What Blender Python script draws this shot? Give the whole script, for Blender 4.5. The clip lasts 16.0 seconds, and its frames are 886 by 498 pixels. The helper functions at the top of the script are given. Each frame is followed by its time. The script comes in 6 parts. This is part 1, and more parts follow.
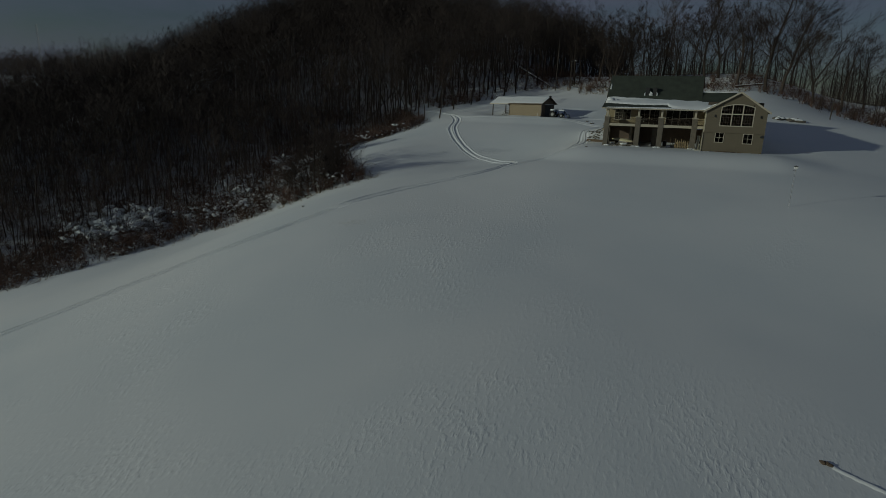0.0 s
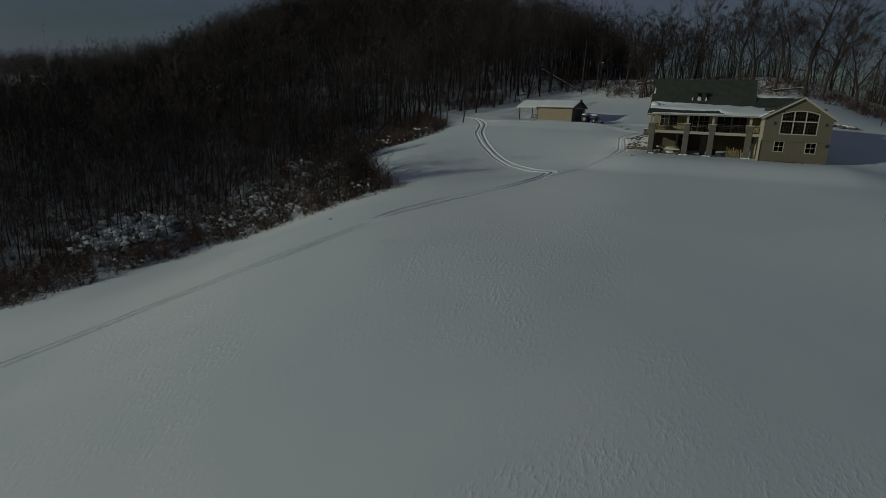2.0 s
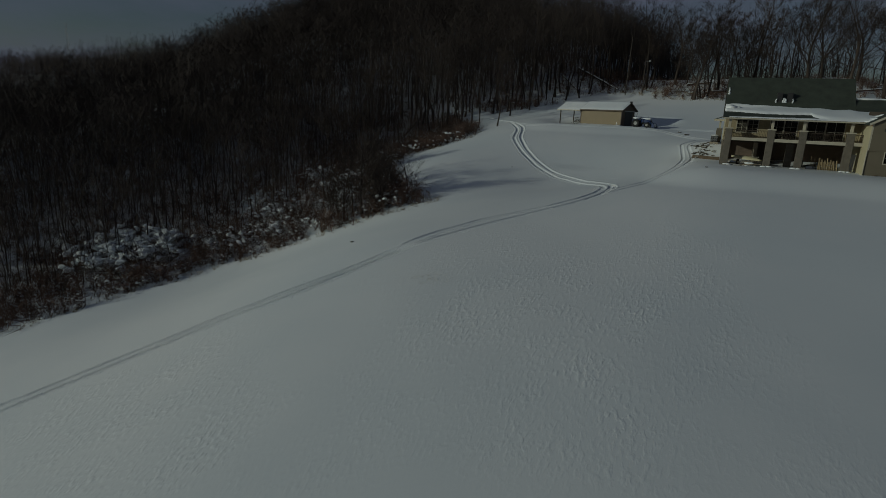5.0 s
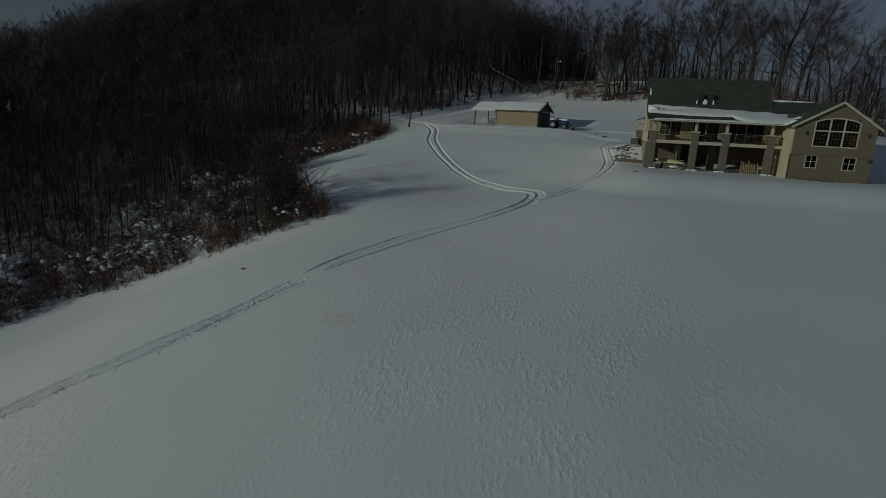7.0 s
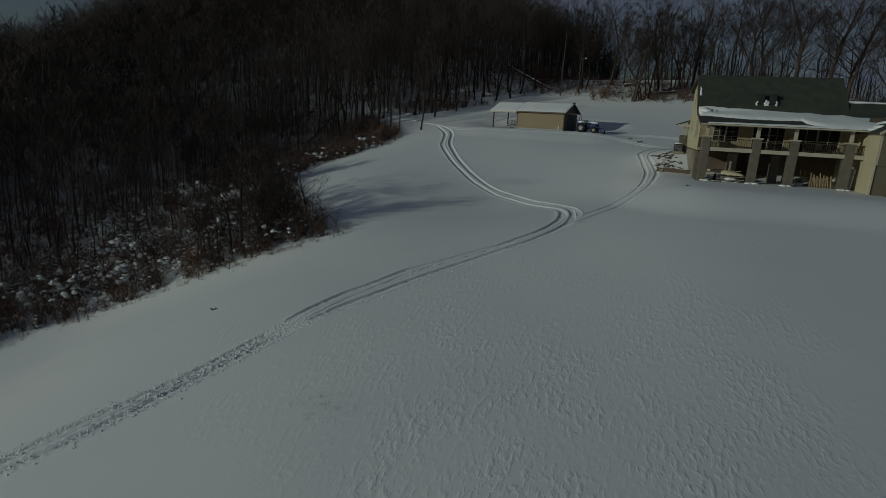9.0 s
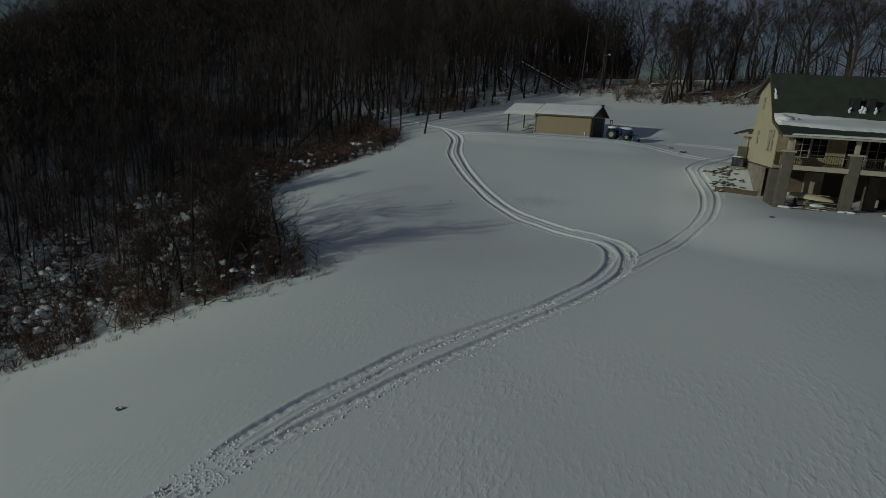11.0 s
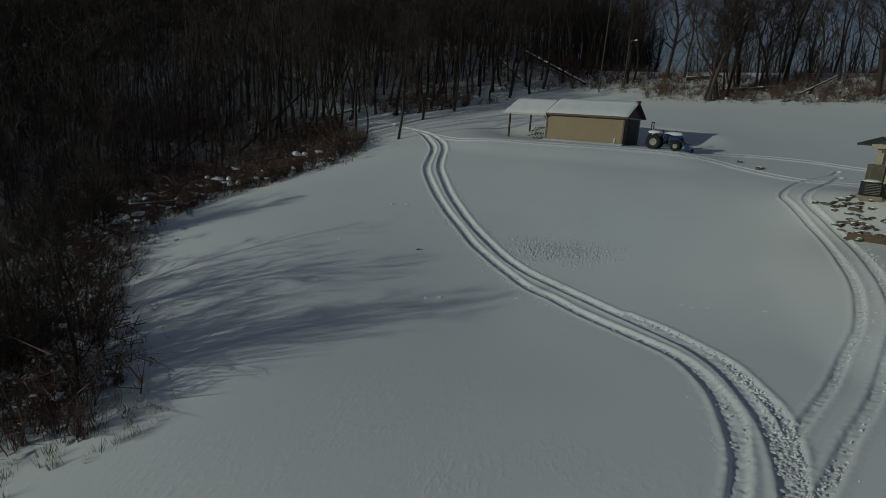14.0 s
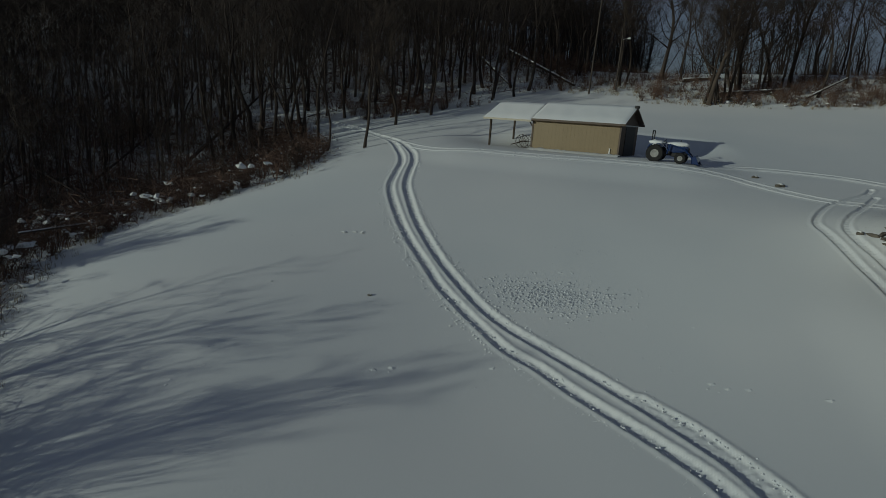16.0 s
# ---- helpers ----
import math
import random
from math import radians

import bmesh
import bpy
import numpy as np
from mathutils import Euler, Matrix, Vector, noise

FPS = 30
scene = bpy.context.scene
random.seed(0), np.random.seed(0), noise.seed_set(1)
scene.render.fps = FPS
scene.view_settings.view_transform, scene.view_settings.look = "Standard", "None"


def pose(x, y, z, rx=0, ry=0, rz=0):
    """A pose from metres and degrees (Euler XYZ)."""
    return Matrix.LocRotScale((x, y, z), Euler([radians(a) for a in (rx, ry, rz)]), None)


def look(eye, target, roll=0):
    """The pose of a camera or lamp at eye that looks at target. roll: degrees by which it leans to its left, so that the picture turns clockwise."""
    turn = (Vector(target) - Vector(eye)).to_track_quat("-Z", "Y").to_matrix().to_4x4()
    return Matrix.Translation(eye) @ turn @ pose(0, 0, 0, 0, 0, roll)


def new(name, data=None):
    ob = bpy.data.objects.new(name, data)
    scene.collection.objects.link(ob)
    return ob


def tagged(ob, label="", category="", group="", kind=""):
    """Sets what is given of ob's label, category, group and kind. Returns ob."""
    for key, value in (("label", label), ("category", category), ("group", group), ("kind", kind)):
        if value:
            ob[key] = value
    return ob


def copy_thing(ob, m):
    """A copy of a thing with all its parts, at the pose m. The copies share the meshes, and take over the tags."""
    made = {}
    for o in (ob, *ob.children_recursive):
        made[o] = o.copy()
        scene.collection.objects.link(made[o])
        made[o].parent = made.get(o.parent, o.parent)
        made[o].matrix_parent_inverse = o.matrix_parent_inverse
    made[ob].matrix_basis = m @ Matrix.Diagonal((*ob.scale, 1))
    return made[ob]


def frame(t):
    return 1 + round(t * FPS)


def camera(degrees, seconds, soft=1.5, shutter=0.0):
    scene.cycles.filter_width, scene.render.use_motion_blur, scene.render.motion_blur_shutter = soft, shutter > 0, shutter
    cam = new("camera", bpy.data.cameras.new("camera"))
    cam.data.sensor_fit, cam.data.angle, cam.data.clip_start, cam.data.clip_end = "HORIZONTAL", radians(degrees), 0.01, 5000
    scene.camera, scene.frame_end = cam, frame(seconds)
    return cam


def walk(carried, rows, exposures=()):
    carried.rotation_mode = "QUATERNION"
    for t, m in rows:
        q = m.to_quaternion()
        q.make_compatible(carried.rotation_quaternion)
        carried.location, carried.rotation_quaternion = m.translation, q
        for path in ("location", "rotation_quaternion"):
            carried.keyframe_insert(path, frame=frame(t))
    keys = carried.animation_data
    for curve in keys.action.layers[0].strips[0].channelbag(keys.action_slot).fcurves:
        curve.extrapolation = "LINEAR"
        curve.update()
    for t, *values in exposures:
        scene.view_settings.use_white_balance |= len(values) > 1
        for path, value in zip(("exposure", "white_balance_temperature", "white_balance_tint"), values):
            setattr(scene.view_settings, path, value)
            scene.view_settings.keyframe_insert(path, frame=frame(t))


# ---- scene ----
cam = camera(77.8, 16.0, soft=0.5)
PATH = [
    (0, (-0.419, 0.811, 19.206), (-1.172, 2.598, 18.716), 1.9),
    (0.5, (-1.772, 1.559, 19.407), (-2.532, 3.343, 18.917), 2.0),
    (1, (-3.458, 2.372, 19.438), (-4.22, 4.156, 18.951), 2.1),
    (1.5, (-5.01, 3.547, 19.481), (-5.772, 5.33, 18.993), 2.1),
    (2, (-6.539, 4.459, 19.531), (-7.304, 6.242, 19.045), 2.2),
    (2.5, (-8.219, 5.68, 19.593), (-8.978, 7.465, 19.107), 2.3),
    (3, (-9.665, 7.082, 19.686), (-10.425, 8.868, 19.203), 2.3),
    (3.5, (-10.834, 8.58, 19.771), (-11.595, 10.365, 19.287), 2.3),
    (5.8, (-14.427, 16.198, 19.488), (-15.278, 17.943, 19.006), 2.5),
    (5.9, (-14.658, 16.564, 19.522), (-15.431, 18.343, 19.034), 3.0),
    (6, (-14.889, 16.93, 19.556), (-15.542, 18.759, 19.079), 2.7),
    (6.2, (-15.253, 17.598, 19.552), (-15.773, 19.471, 19.081), 2.7),
    (6.5, (-15.799, 18.601, 19.548), (-16.249, 20.493, 19.081), 2.8),
    (7, (-16.677, 20.455, 19.494), (-17.201, 22.328, 19.026), 2.8),
    (7.5, (-17.282, 22.273, 19.612), (-17.83, 24.138, 19.141), 2.8),
    (8, (-17.969, 24.414, 19.691), (-18.528, 26.275, 19.219), 2.8),
    (8.5, (-18.727, 26.557, 19.712), (-19.29, 28.418, 19.242), 2.9),
    (9, (-19.556, 29.065, 19.795), (-20.123, 30.924, 19.325), 2.9),
    (11.5, (-24.878, 43.54, 20.434), (-25.447, 45.397, 19.955), 3.6),
    (12, (-25.701, 47.005, 20.373), (-26.271, 48.862, 19.897), 3.6),
    (12.5, (-26.346, 50.11, 20.382), (-26.918, 51.967, 19.907), 3.6),
    (13, (-26.93, 53.504, 20.361), (-27.5, 55.361, 19.885), 3.6),
    (13.5, (-27.342, 56.742, 20.293), (-27.916, 58.598, 19.82), 3.5),
    (14, (-27.851, 60.134, 20.382), (-28.423, 61.991, 19.905), 3.7),
    (14.5, (-28.229, 63.305, 20.369), (-28.802, 65.162, 19.895), 3.6),
    (15, (-28.577, 66.033, 20.618), (-29.127, 67.897, 20.146), 3.8),
    (15.5, (-28.774, 67.297, 20.834), (-29.305, 69.167, 20.364), 3.9),
    (16, (-28.805, 67.567, 20.909), (-29.333, 69.438, 20.437), 3.9),
]
walk(cam, [(t, look(eye, target, roll)) for t, eye, target, roll in PATH], [(0, -2.16, 5950, 4.5), (7, -2.15, 5950, 4.5), (9, -2.13, 5950, 4.5), (12, -2.04, 5950, 4.5), (13, -2.02, 5950, 4.5), (14.5, -1.84, 5950, 4.5), (16, -1.82, 5950, 4.5)])

# ---- light ----
SUN_AZ, SUN_EL = 41.0, 13.4  # degrees: the light travels east by north, low
world = bpy.data.worlds.new("sky")
scene.world = world
world.use_nodes = True
wn = world.node_tree.nodes
wl = world.node_tree.links
wn.clear()
w_out = wn.new("ShaderNodeOutputWorld")
w_bg = wn.new("ShaderNodeBackground")
w_bg.inputs["Strength"].default_value = 0.068
w_sky = wn.new("ShaderNodeTexSky")
w_sky.sky_type = "NISHITA"
w_sky.sun_disc = False
w_sky.sun_elevation = radians(SUN_EL)
w_sky.sun_rotation = radians(270 - SUN_AZ)
w_sky.air_density, w_sky.dust_density, w_sky.ozone_density = 1.0, 0.6, 1.5
# broken cloud drifting over the blue
w_co = wn.new("ShaderNodeTexCoord")
w_map = wn.new("ShaderNodeMapping")
w_map.inputs["Scale"].default_value = (1.0, 1.0, 3.4)
w_noise = wn.new("ShaderNodeTexNoise")
w_noise.inputs["Scale"].default_value = 2.1
w_noise.inputs["Detail"].default_value = 6.0
w_noise.inputs["Roughness"].default_value = 0.55
w_ramp = wn.new("ShaderNodeValToRGB")
w_ramp.color_ramp.elements[0].position = 0.36
w_ramp.color_ramp.elements[1].position = 0.64
w_mix = wn.new("ShaderNodeMixRGB")
w_mix.inputs["Color2"].default_value = (4.2, 4.5, 6.0, 1)
wl.new(w_co.outputs["Generated"], w_map.inputs["Vector"])
wl.new(w_map.outputs["Vector"], w_noise.inputs["Vector"])
wl.new(w_noise.outputs["Fac"], w_ramp.inputs["Fac"])
wl.new(w_ramp.outputs["Color"], w_mix.inputs["Fac"])
wl.new(w_sky.outputs["Color"], w_mix.inputs["Color1"])
wl.new(w_mix.outputs["Color"], w_bg.inputs["Color"])
wl.new(w_bg.outputs["Background"], w_out.inputs["Surface"])

sun_lamp = bpy.data.lights.new("sun", "SUN")
sun_lamp.energy, sun_lamp.angle, sun_lamp.color = 4.9, radians(1.0), (0.985, 0.98, 0.795)
sun = new("sun", sun_lamp)
_el, _az = radians(SUN_EL), radians(SUN_AZ)
SUN_DIR = Vector((math.cos(_el) * math.cos(_az), math.cos(_el) * math.sin(_az), -math.sin(_el)))
sun.matrix_world = look((-60, -20, 80), Vector((-60, -20, 80)) + SUN_DIR)

# ---- materials ----
def material(name, base, rough=0.8, second=None, scale=6.0, fine=40.0, bump=0.25, depth=0.02, metal=0.0, stretch=(1, 1, 1), vary=0.0, coords="Object", spec=0.4):
    """A surface with a slow and a fine variation of its colour and a fine relief."""
    m = bpy.data.materials.new(name)
    m.use_nodes = True
    n, l = m.node_tree.nodes, m.node_tree.links
    b = n["Principled BSDF"]
    b.inputs["Roughness"].default_value = rough
    b.inputs["Metallic"].default_value = metal
    b.inputs["Specular IOR Level"].default_value = spec
    co, mp = n.new("ShaderNodeTexCoord"), n.new("ShaderNodeMapping")
    mp.inputs["Scale"].default_value = stretch
    l.new(co.outputs[coords], mp.inputs["Vector"])
    slow, quick = n.new("ShaderNodeTexNoise"), n.new("ShaderNodeTexNoise")
    slow.inputs["Scale"].default_value, quick.inputs["Scale"].default_value = scale, fine
    slow.inputs["Detail"].default_value, quick.inputs["Detail"].default_value = 4, 3
    l.new(mp.outputs["Vector"], slow.inputs["Vector"])
    l.new(mp.outputs["Vector"], quick.inputs["Vector"])
    add = n.new("ShaderNodeMath")
    add.operation = "MULTIPLY_ADD"
    add.inputs[1].default_value = 0.45
    l.new(quick.outputs["Fac"], add.inputs[0])
    half = n.new("ShaderNodeMath")
    half.operation = "MULTIPLY"
    half.inputs[1].default_value = 0.6
    l.new(slow.outputs["Fac"], half.inputs[0])
    l.new(half.outputs[0], add.inputs[2])
    ramp = n.new("ShaderNodeValToRGB")
    ramp.color_ramp.elements[0].position, ramp.color_ramp.elements[1].position = 0.35, 0.7
    s = second or tuple(c * 0.7 for c in base)
    ramp.color_ramp.elements[0].color, ramp.color_ramp.elements[1].color = (*s, 1), (*base, 1)
    l.new(add.outputs[0], ramp.inputs["Fac"])
    colour = ramp.outputs["Color"]
    if vary:
        info, hsv, mul = n.new("ShaderNodeObjectInfo"), n.new("ShaderNodeHueSaturation"), n.new("ShaderNodeMapRange")
        mul.inputs["To Min"].default_value, mul.inputs["To Max"].default_value = 1 - vary, 1 + vary
        l.new(info.outputs["Random"], mul.inputs["Value"])
        l.new(mul.outputs["Result"], hsv.inputs["Value"])
        l.new(colour, hsv.inputs["Color"])
        colour = hsv.outputs["Color"]
    l.new(colour, b.inputs["Base Color"])
    if bump:
        bp = n.new("ShaderNodeBump")
        bp.inputs["Strength"].default_value, bp.inputs["Distance"].default_value = bump, depth
        l.new(add.outputs[0], bp.inputs["Height"])
        l.new(bp.outputs["Normal"], b.inputs["Normal"])
    return m


def snow_material(name, ripple, depth):
    """Snow: near white, with wind ripples in drifting patches and a fine crust."""
    m = bpy.data.materials.new(name)
    m.use_nodes = True
    n, l = m.node_tree.nodes, m.node_tree.links
    b = n["Principled BSDF"]
    b.inputs["Roughness"].default_value = 0.62
    b.inputs["Specular IOR Level"].default_value = 0.25
    co = n.new("ShaderNodeTexCoord")
    turn = n.new("ShaderNodeMapping")
    turn.inputs["Rotation"].default_value = (0, 0, radians(-38))
    turn.inputs["Scale"].default_value = (1.0, 0.5, 1.0)
    l.new(co.outputs["Object"], turn.inputs["Vector"])
    wave, patch, crust, broad, swell, spots = (n.new("ShaderNodeTexNoise") for _ in range(6))
    for node, s, d, src in ((wave, 4.4, 2, turn), (patch, 0.055, 3, None), (crust, 11.0, 4, None), (broad, 0.045, 3, None), (swell, 0.8, 2, turn), (spots, 0.35, 2, None)):
        node.inputs["Scale"].default_value, node.inputs["Detail"].default_value = s, d
        l.new(src.outputs["Vector"] if src else co.outputs["Object"], node.inputs["Vector"])
    wave.inputs["Distortion"].default_value = 0.15

    def span(node, a, b, lo=0.0, hi=1.0):
        r = n.new("ShaderNodeMapRange")
        r.inputs["From Min"].default_value, r.inputs["From Max"].default_value = a, b
        r.inputs["To Min"].default_value, r.inputs["To Max"].default_value = lo, hi
        l.new(node.outputs["Fac"], r.inputs["Value"])
        return r.outputs["Result"]

    def mix(op, a, b):
        r = n.new("ShaderNodeMath")
        r.operation = op
        for k, v in enumerate((a, b)):
            if isinstance(v, float):
                r.inputs[k].default_value = v
            else:
                l.new(v, r.inputs[k])
        return r.outputs[0]

    where = mix("MULTIPLY", span(patch, 0.44, 0.62, 0.1, 1.0), span(spots, 0.36, 0.6, 0.3, 1.0))
    place = n.new("ShaderNodeSeparateXYZ")
    l.new(co.outputs["Object"], place.inputs[0])
    lower = n.new("ShaderNodeMapRange")  # the wind has worked the lower field, the upper lies smooth
    lower.inputs["From Min"].default_value, lower.inputs["From Max"].default_value = 84.0, 52.0
    lower.inputs["To Min"].default_value = 0.12
    l.new(place.outputs["Y"], lower.inputs["Value"])
    where = mix("MULTIPLY", where, lower.outputs["Result"])
    chips = mix("MULTIPLY", span(wave, 0.46, 0.72), where)
    relief = mix("ADD", mix("MULTIPLY", chips, 1.0), mix("ADD", mix("MULTIPLY", crust.outputs["Fac"], 0.09), mix("MULTIPLY", swell.outputs["Fac"], 0.35)))
    bp = n.new("ShaderNodeBump")
    bp.inputs["Strength"].default_value, bp.inputs["Distance"].default_value = ripple, depth
    l.new(relief, bp.inputs["Height"])
    l.new(bp.outputs["Normal"], b.inputs["Normal"])
    ramp = n.new("ShaderNodeValToRGB")
    ramp.color_ramp.elements[0].position, ramp.color_ramp.elements[1].position = 0.35, 0.65
    ramp.color_ramp.elements[0].color, ramp.color_ramp.elements[1].color = (0.72, 0.755, 0.77, 1), (0.83, 0.84, 0.835, 1)
    l.new(broad.outputs["Fac"], ramp.inputs["Fac"])
    l.new(ramp.outputs["Color"], b.inputs["Base Color"])
    return m


SNOW = snow_material("field_snow", 0.4, 0.05)
SNOW_SOFT = snow_material("lying_snow", 0.3, 0.03)
# light put into colour: paler bark for sunlit skyline trees, darker in the woods
LIT_BARK = material("sunlit_grey_bark", (0.075, 0.057, 0.045), 0.9, (0.036, 0.027, 0.021), 3, 30, 0.5, 0.02, stretch=(1, 1, 0.25), vary=0.35)
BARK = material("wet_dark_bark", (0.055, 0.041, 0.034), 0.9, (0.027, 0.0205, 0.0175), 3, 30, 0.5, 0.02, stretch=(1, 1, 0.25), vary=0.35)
TWIG = material("twigs", (0.075, 0.054, 0.042), 0.9, (0.042, 0.031, 0.025), 2, 20, 0, vary=0.3)
BRUSH = material("brush_stems", (0.17, 0.105, 0.078), 0.9, (0.075, 0.048, 0.037), 0.4, 6, 0)
GRASS = material("dead_grass", (0.30, 0.24, 0.13), 0.9, (0.16, 0.12, 0.07), 0.8, 9, 0)
SIDING = material("cream_lap_siding", (0.56, 0.50, 0.33), 0.6, (0.49, 0.435, 0.28), 0.9, 22, 0.12, 0.005)
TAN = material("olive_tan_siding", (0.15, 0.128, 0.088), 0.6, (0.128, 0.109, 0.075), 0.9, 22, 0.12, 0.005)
SHAKE = material("shingle_siding", (0.36, 0.30, 0.18), 0.75, (0.25, 0.20, 0.12), 3.0, 26, 0.3, 0.01)
TRIM = material("pale_trim_paint", (0.46, 0.42, 0.33), 0.5, (0.38, 0.345, 0.27), 1.5, 30, 0.05)
STONE = material("column_stucco", (0.16, 0.14, 0.112), 0.85, (0.10, 0.088, 0.07), 2.2, 26, 0.35, 0.015)
FOUND = material("foundation_block", (0.38, 0.33, 0.25), 0.9, (0.20, 0.17, 0.13), 1.6, 18, 0.4, 0.02)
RUST = material("clay_stained_wall", (0.16, 0.115, 0.085), 0.9, (0.10, 0.078, 0.06), 1.1, 18, 0.3, 0.02)
ROOF = material("dark_green_shingle", (0.055, 0.066, 0.050), 0.85, (0.030, 0.036, 0.028), 1.0, 28, 0.5, 0.015)
DARK = material("dark_paint", (0.03, 0.03, 0.03), 0.6, (0.018, 0.018, 0.018), 2, 20, 0.1)
INNER = material("dim_room_wall", (0.10, 0.08, 0.06), 0.9, (0.06, 0.05, 0.04), 1, 12, 0.1)
DECK = material("weathered_deck_board", (0.34, 0.29, 0.22), 0.8, (0.22, 0.19, 0.145), 2, 24, 0.3, 0.01, stretch=(0.3, 2, 1))
SHEDWALL = material("tan_ribbed_steel", (0.235, 0.176, 0.094), 0.5, (0.205, 0.153, 0.08), 0.6, 14, 0.08, 0.004)
BROWN = material("brown_steel", (0.12, 0.085, 0.06), 0.6, (0.075, 0.055, 0.04), 1, 16, 0.1)
POST = material("dark_timber", (0.075, 0.055, 0.04), 0.85, (0.04, 0.03, 0.022), 2, 20, 0.3, stretch=(2, 2, 0.3))
WOOD = material("split_firewood", (0.38, 0.30, 0.17), 0.8, (0.22, 0.16, 0.09), 3, 30, 0.3, vary=0.25)
POLEWOOD = material("grey_pole_timber", (0.09, 0.075, 0.062), 0.9, (0.05, 0.042, 0.035), 2, 24, 0.3, stretch=(2, 2, 0.3))
BLUE = material("blue_tractor_paint", (0.010, 0.036, 0.14), 0.4, (0.007, 0.022, 0.08), 2, 20, 0.05)
TYRE = material("tyre_rubber", (0.022, 0.022, 0.022), 0.85, (0.014, 0.014, 0.014), 3, 40, 0.3)
RIM = material("cream_rim_paint", (0.40, 0.40, 0.38), 0.5, (0.2, 0.2, 0.19), 3, 20, 0.1)
STEEL = material("galvanised_steel", (0.42, 0.43, 0.44), 0.4, (0.30, 0.31, 0.32), 2, 20, 0.1, metal=0.8)
ROCK = material("grey_field_stone", (0.17, 0.15, 0.125), 0.9, (0.085, 0.075, 0.06), 2.5, 16, 0.5, 0.03, vary=0.25)
HULL = material("pale_yellow_hull", (0.62, 0.56, 0.36), 0.45, (0.5, 0.45, 0.28), 1, 14, 0.05)
WHITE = material("white_paint", (0.78, 0.78, 0.76), 0.5, (0.68, 0.68, 0.66), 2, 20, 0.05)
EARTH = material("bare_earth", (0.16, 0.115, 0.075), 0.95, (0.085, 0.062, 0.042), 1.5, 14, 0.5, 0.03)

GLASS = bpy.data.materials.new("window_glass")
GLASS.use_nodes = True
_g = GLASS.node_tree.nodes["Principled BSDF"]
_g.inputs["Base Color"].default_value = (0.5, 0.54, 0.54, 1)
_g.inputs["Transmission Weight"].default_value = 1.0
_g.inputs["Roughness"].default_value = 0.02
_g.inputs["IOR"].default_value = 1.22


# ---- building helpers ----
def part(name, bm, mat, parent=None, label="", smoothed=False):
    """Links a bmesh as one mesh object under a thing or a part."""
    me = bpy.data.meshes.new(name)
    bm.normal_update()
    bm.to_mesh(me)
    bm.free()
    me.materials.append(mat)
    if smoothed:
        me.polygons.foreach_set("use_smooth", [True] * len(me.polygons))
    ob = new(name, me)
    if parent:
        ob.parent = parent
    if label:
        ob["label"] = label
    return ob


def raw(name, verts, faces, mat, parent=None, smoothed=False):
    """Links a mesh from computed arrays."""
    me = bpy.data.meshes.new(name)
    me.from_pydata([tuple(v) for v in verts], [], faces)
    me.materials.append(mat)
    if smoothed:
        me.polygons.foreach_set("use_smooth", [True] * len(me.polygons))
    me.update()
    ob = new(name, me)
    if parent:
        ob.parent = parent
    return ob


def thing(name, label, category, at=(0, 0, 0), group="", turn=0, kind=""):
    ob = new(name)
    ob.empty_display_size = 0.2
    ob.matrix_basis = pose(*at, 0, 0, turn)
    return tagged(ob, label, category, group, kind)


def box(bm, x0, x1, y0, y1, z0, z1, bevel=0.0, m=None):
    """Adds a box, with softened edges where bevel is given."""
    r = bmesh.ops.create_cube(bm, size=1)
    vs = r["verts"]
    bmesh.ops.scale(bm, verts=vs, vec=(x1 - x0, y1 - y0, z1 - z0))
    bmesh.ops.translate(bm, verts=vs, vec=((x0 + x1) / 2, (y0 + y1) / 2, (z0 + z1) / 2))
    if bevel:
        es = list({e for v in vs for e in v.link_edges})
        out = bmesh.ops.bevel(bm, geom=es, offset=bevel, segments=1, affect="EDGES", profile=0.5)
        vs = list({v for f in out["faces"] for v in f.verts} | {v for v in vs if v.is_valid})
    if m is not None:
        bmesh.ops.transform(bm, matrix=m, verts=[v for v in vs if v.is_valid])
    return vs


def boxed(*a, **k):
    bm = bmesh.new()
    box(bm, *a, **k)
    return bm


def rod(bm, a, b, r, r2=None, sides=8):
    """Adds a tapered rod from a to b."""
    a, b = Vector(a), Vector(b)
    r2 = r if r2 is None else r2
    q = (b - a).to_track_quat("Z", "Y").to_matrix()
    rings = []
    for p, rad in ((a, r), (b, r2)):
        rings.append([bm.verts.new(p + q @ Vector((rad * math.cos(k * math.tau / sides), rad * math.sin(k * math.tau / sides), 0))) for k in range(sides)])
    for k in range(sides):
        bm.faces.new((rings[0][k], rings[0][(k + 1) % sides], rings[1][(k + 1) % sides], rings[1][k]))
    bm.faces.new(rings[0][::-1])
    bm.faces.new(rings[1])


def prism(bm, outline, axis, a, b):
    """Adds a solid from an outline (pairs) pushed along an axis from a to b. Pairs are (y, z) for x, (x, z) for y, (x, y) for z."""
    def spot(p, d):
        return {"x": (d, p[0], p[1]), "y": (p[0], d, p[1]), "z": (p[0], p[1], d)}[axis]
    one = [bm.verts.new(spot(p, a)) for p in outline]
    two = [bm.verts.new(spot(p, b)) for p in outline]
    n = len(outline)
    faces = [bm.faces.new(one), bm.faces.new(two[::-1])]
    faces += [bm.faces.new((one[k], two[k], two[(k + 1) % n], one[(k + 1) % n])) for k in range(n)]
    bmesh.ops.recalc_face_normals(bm, faces=faces)


def prismed(outline, axis, a, b):
    bm = bmesh.new()
    prism(bm, outline, axis, a, b)
    return bm


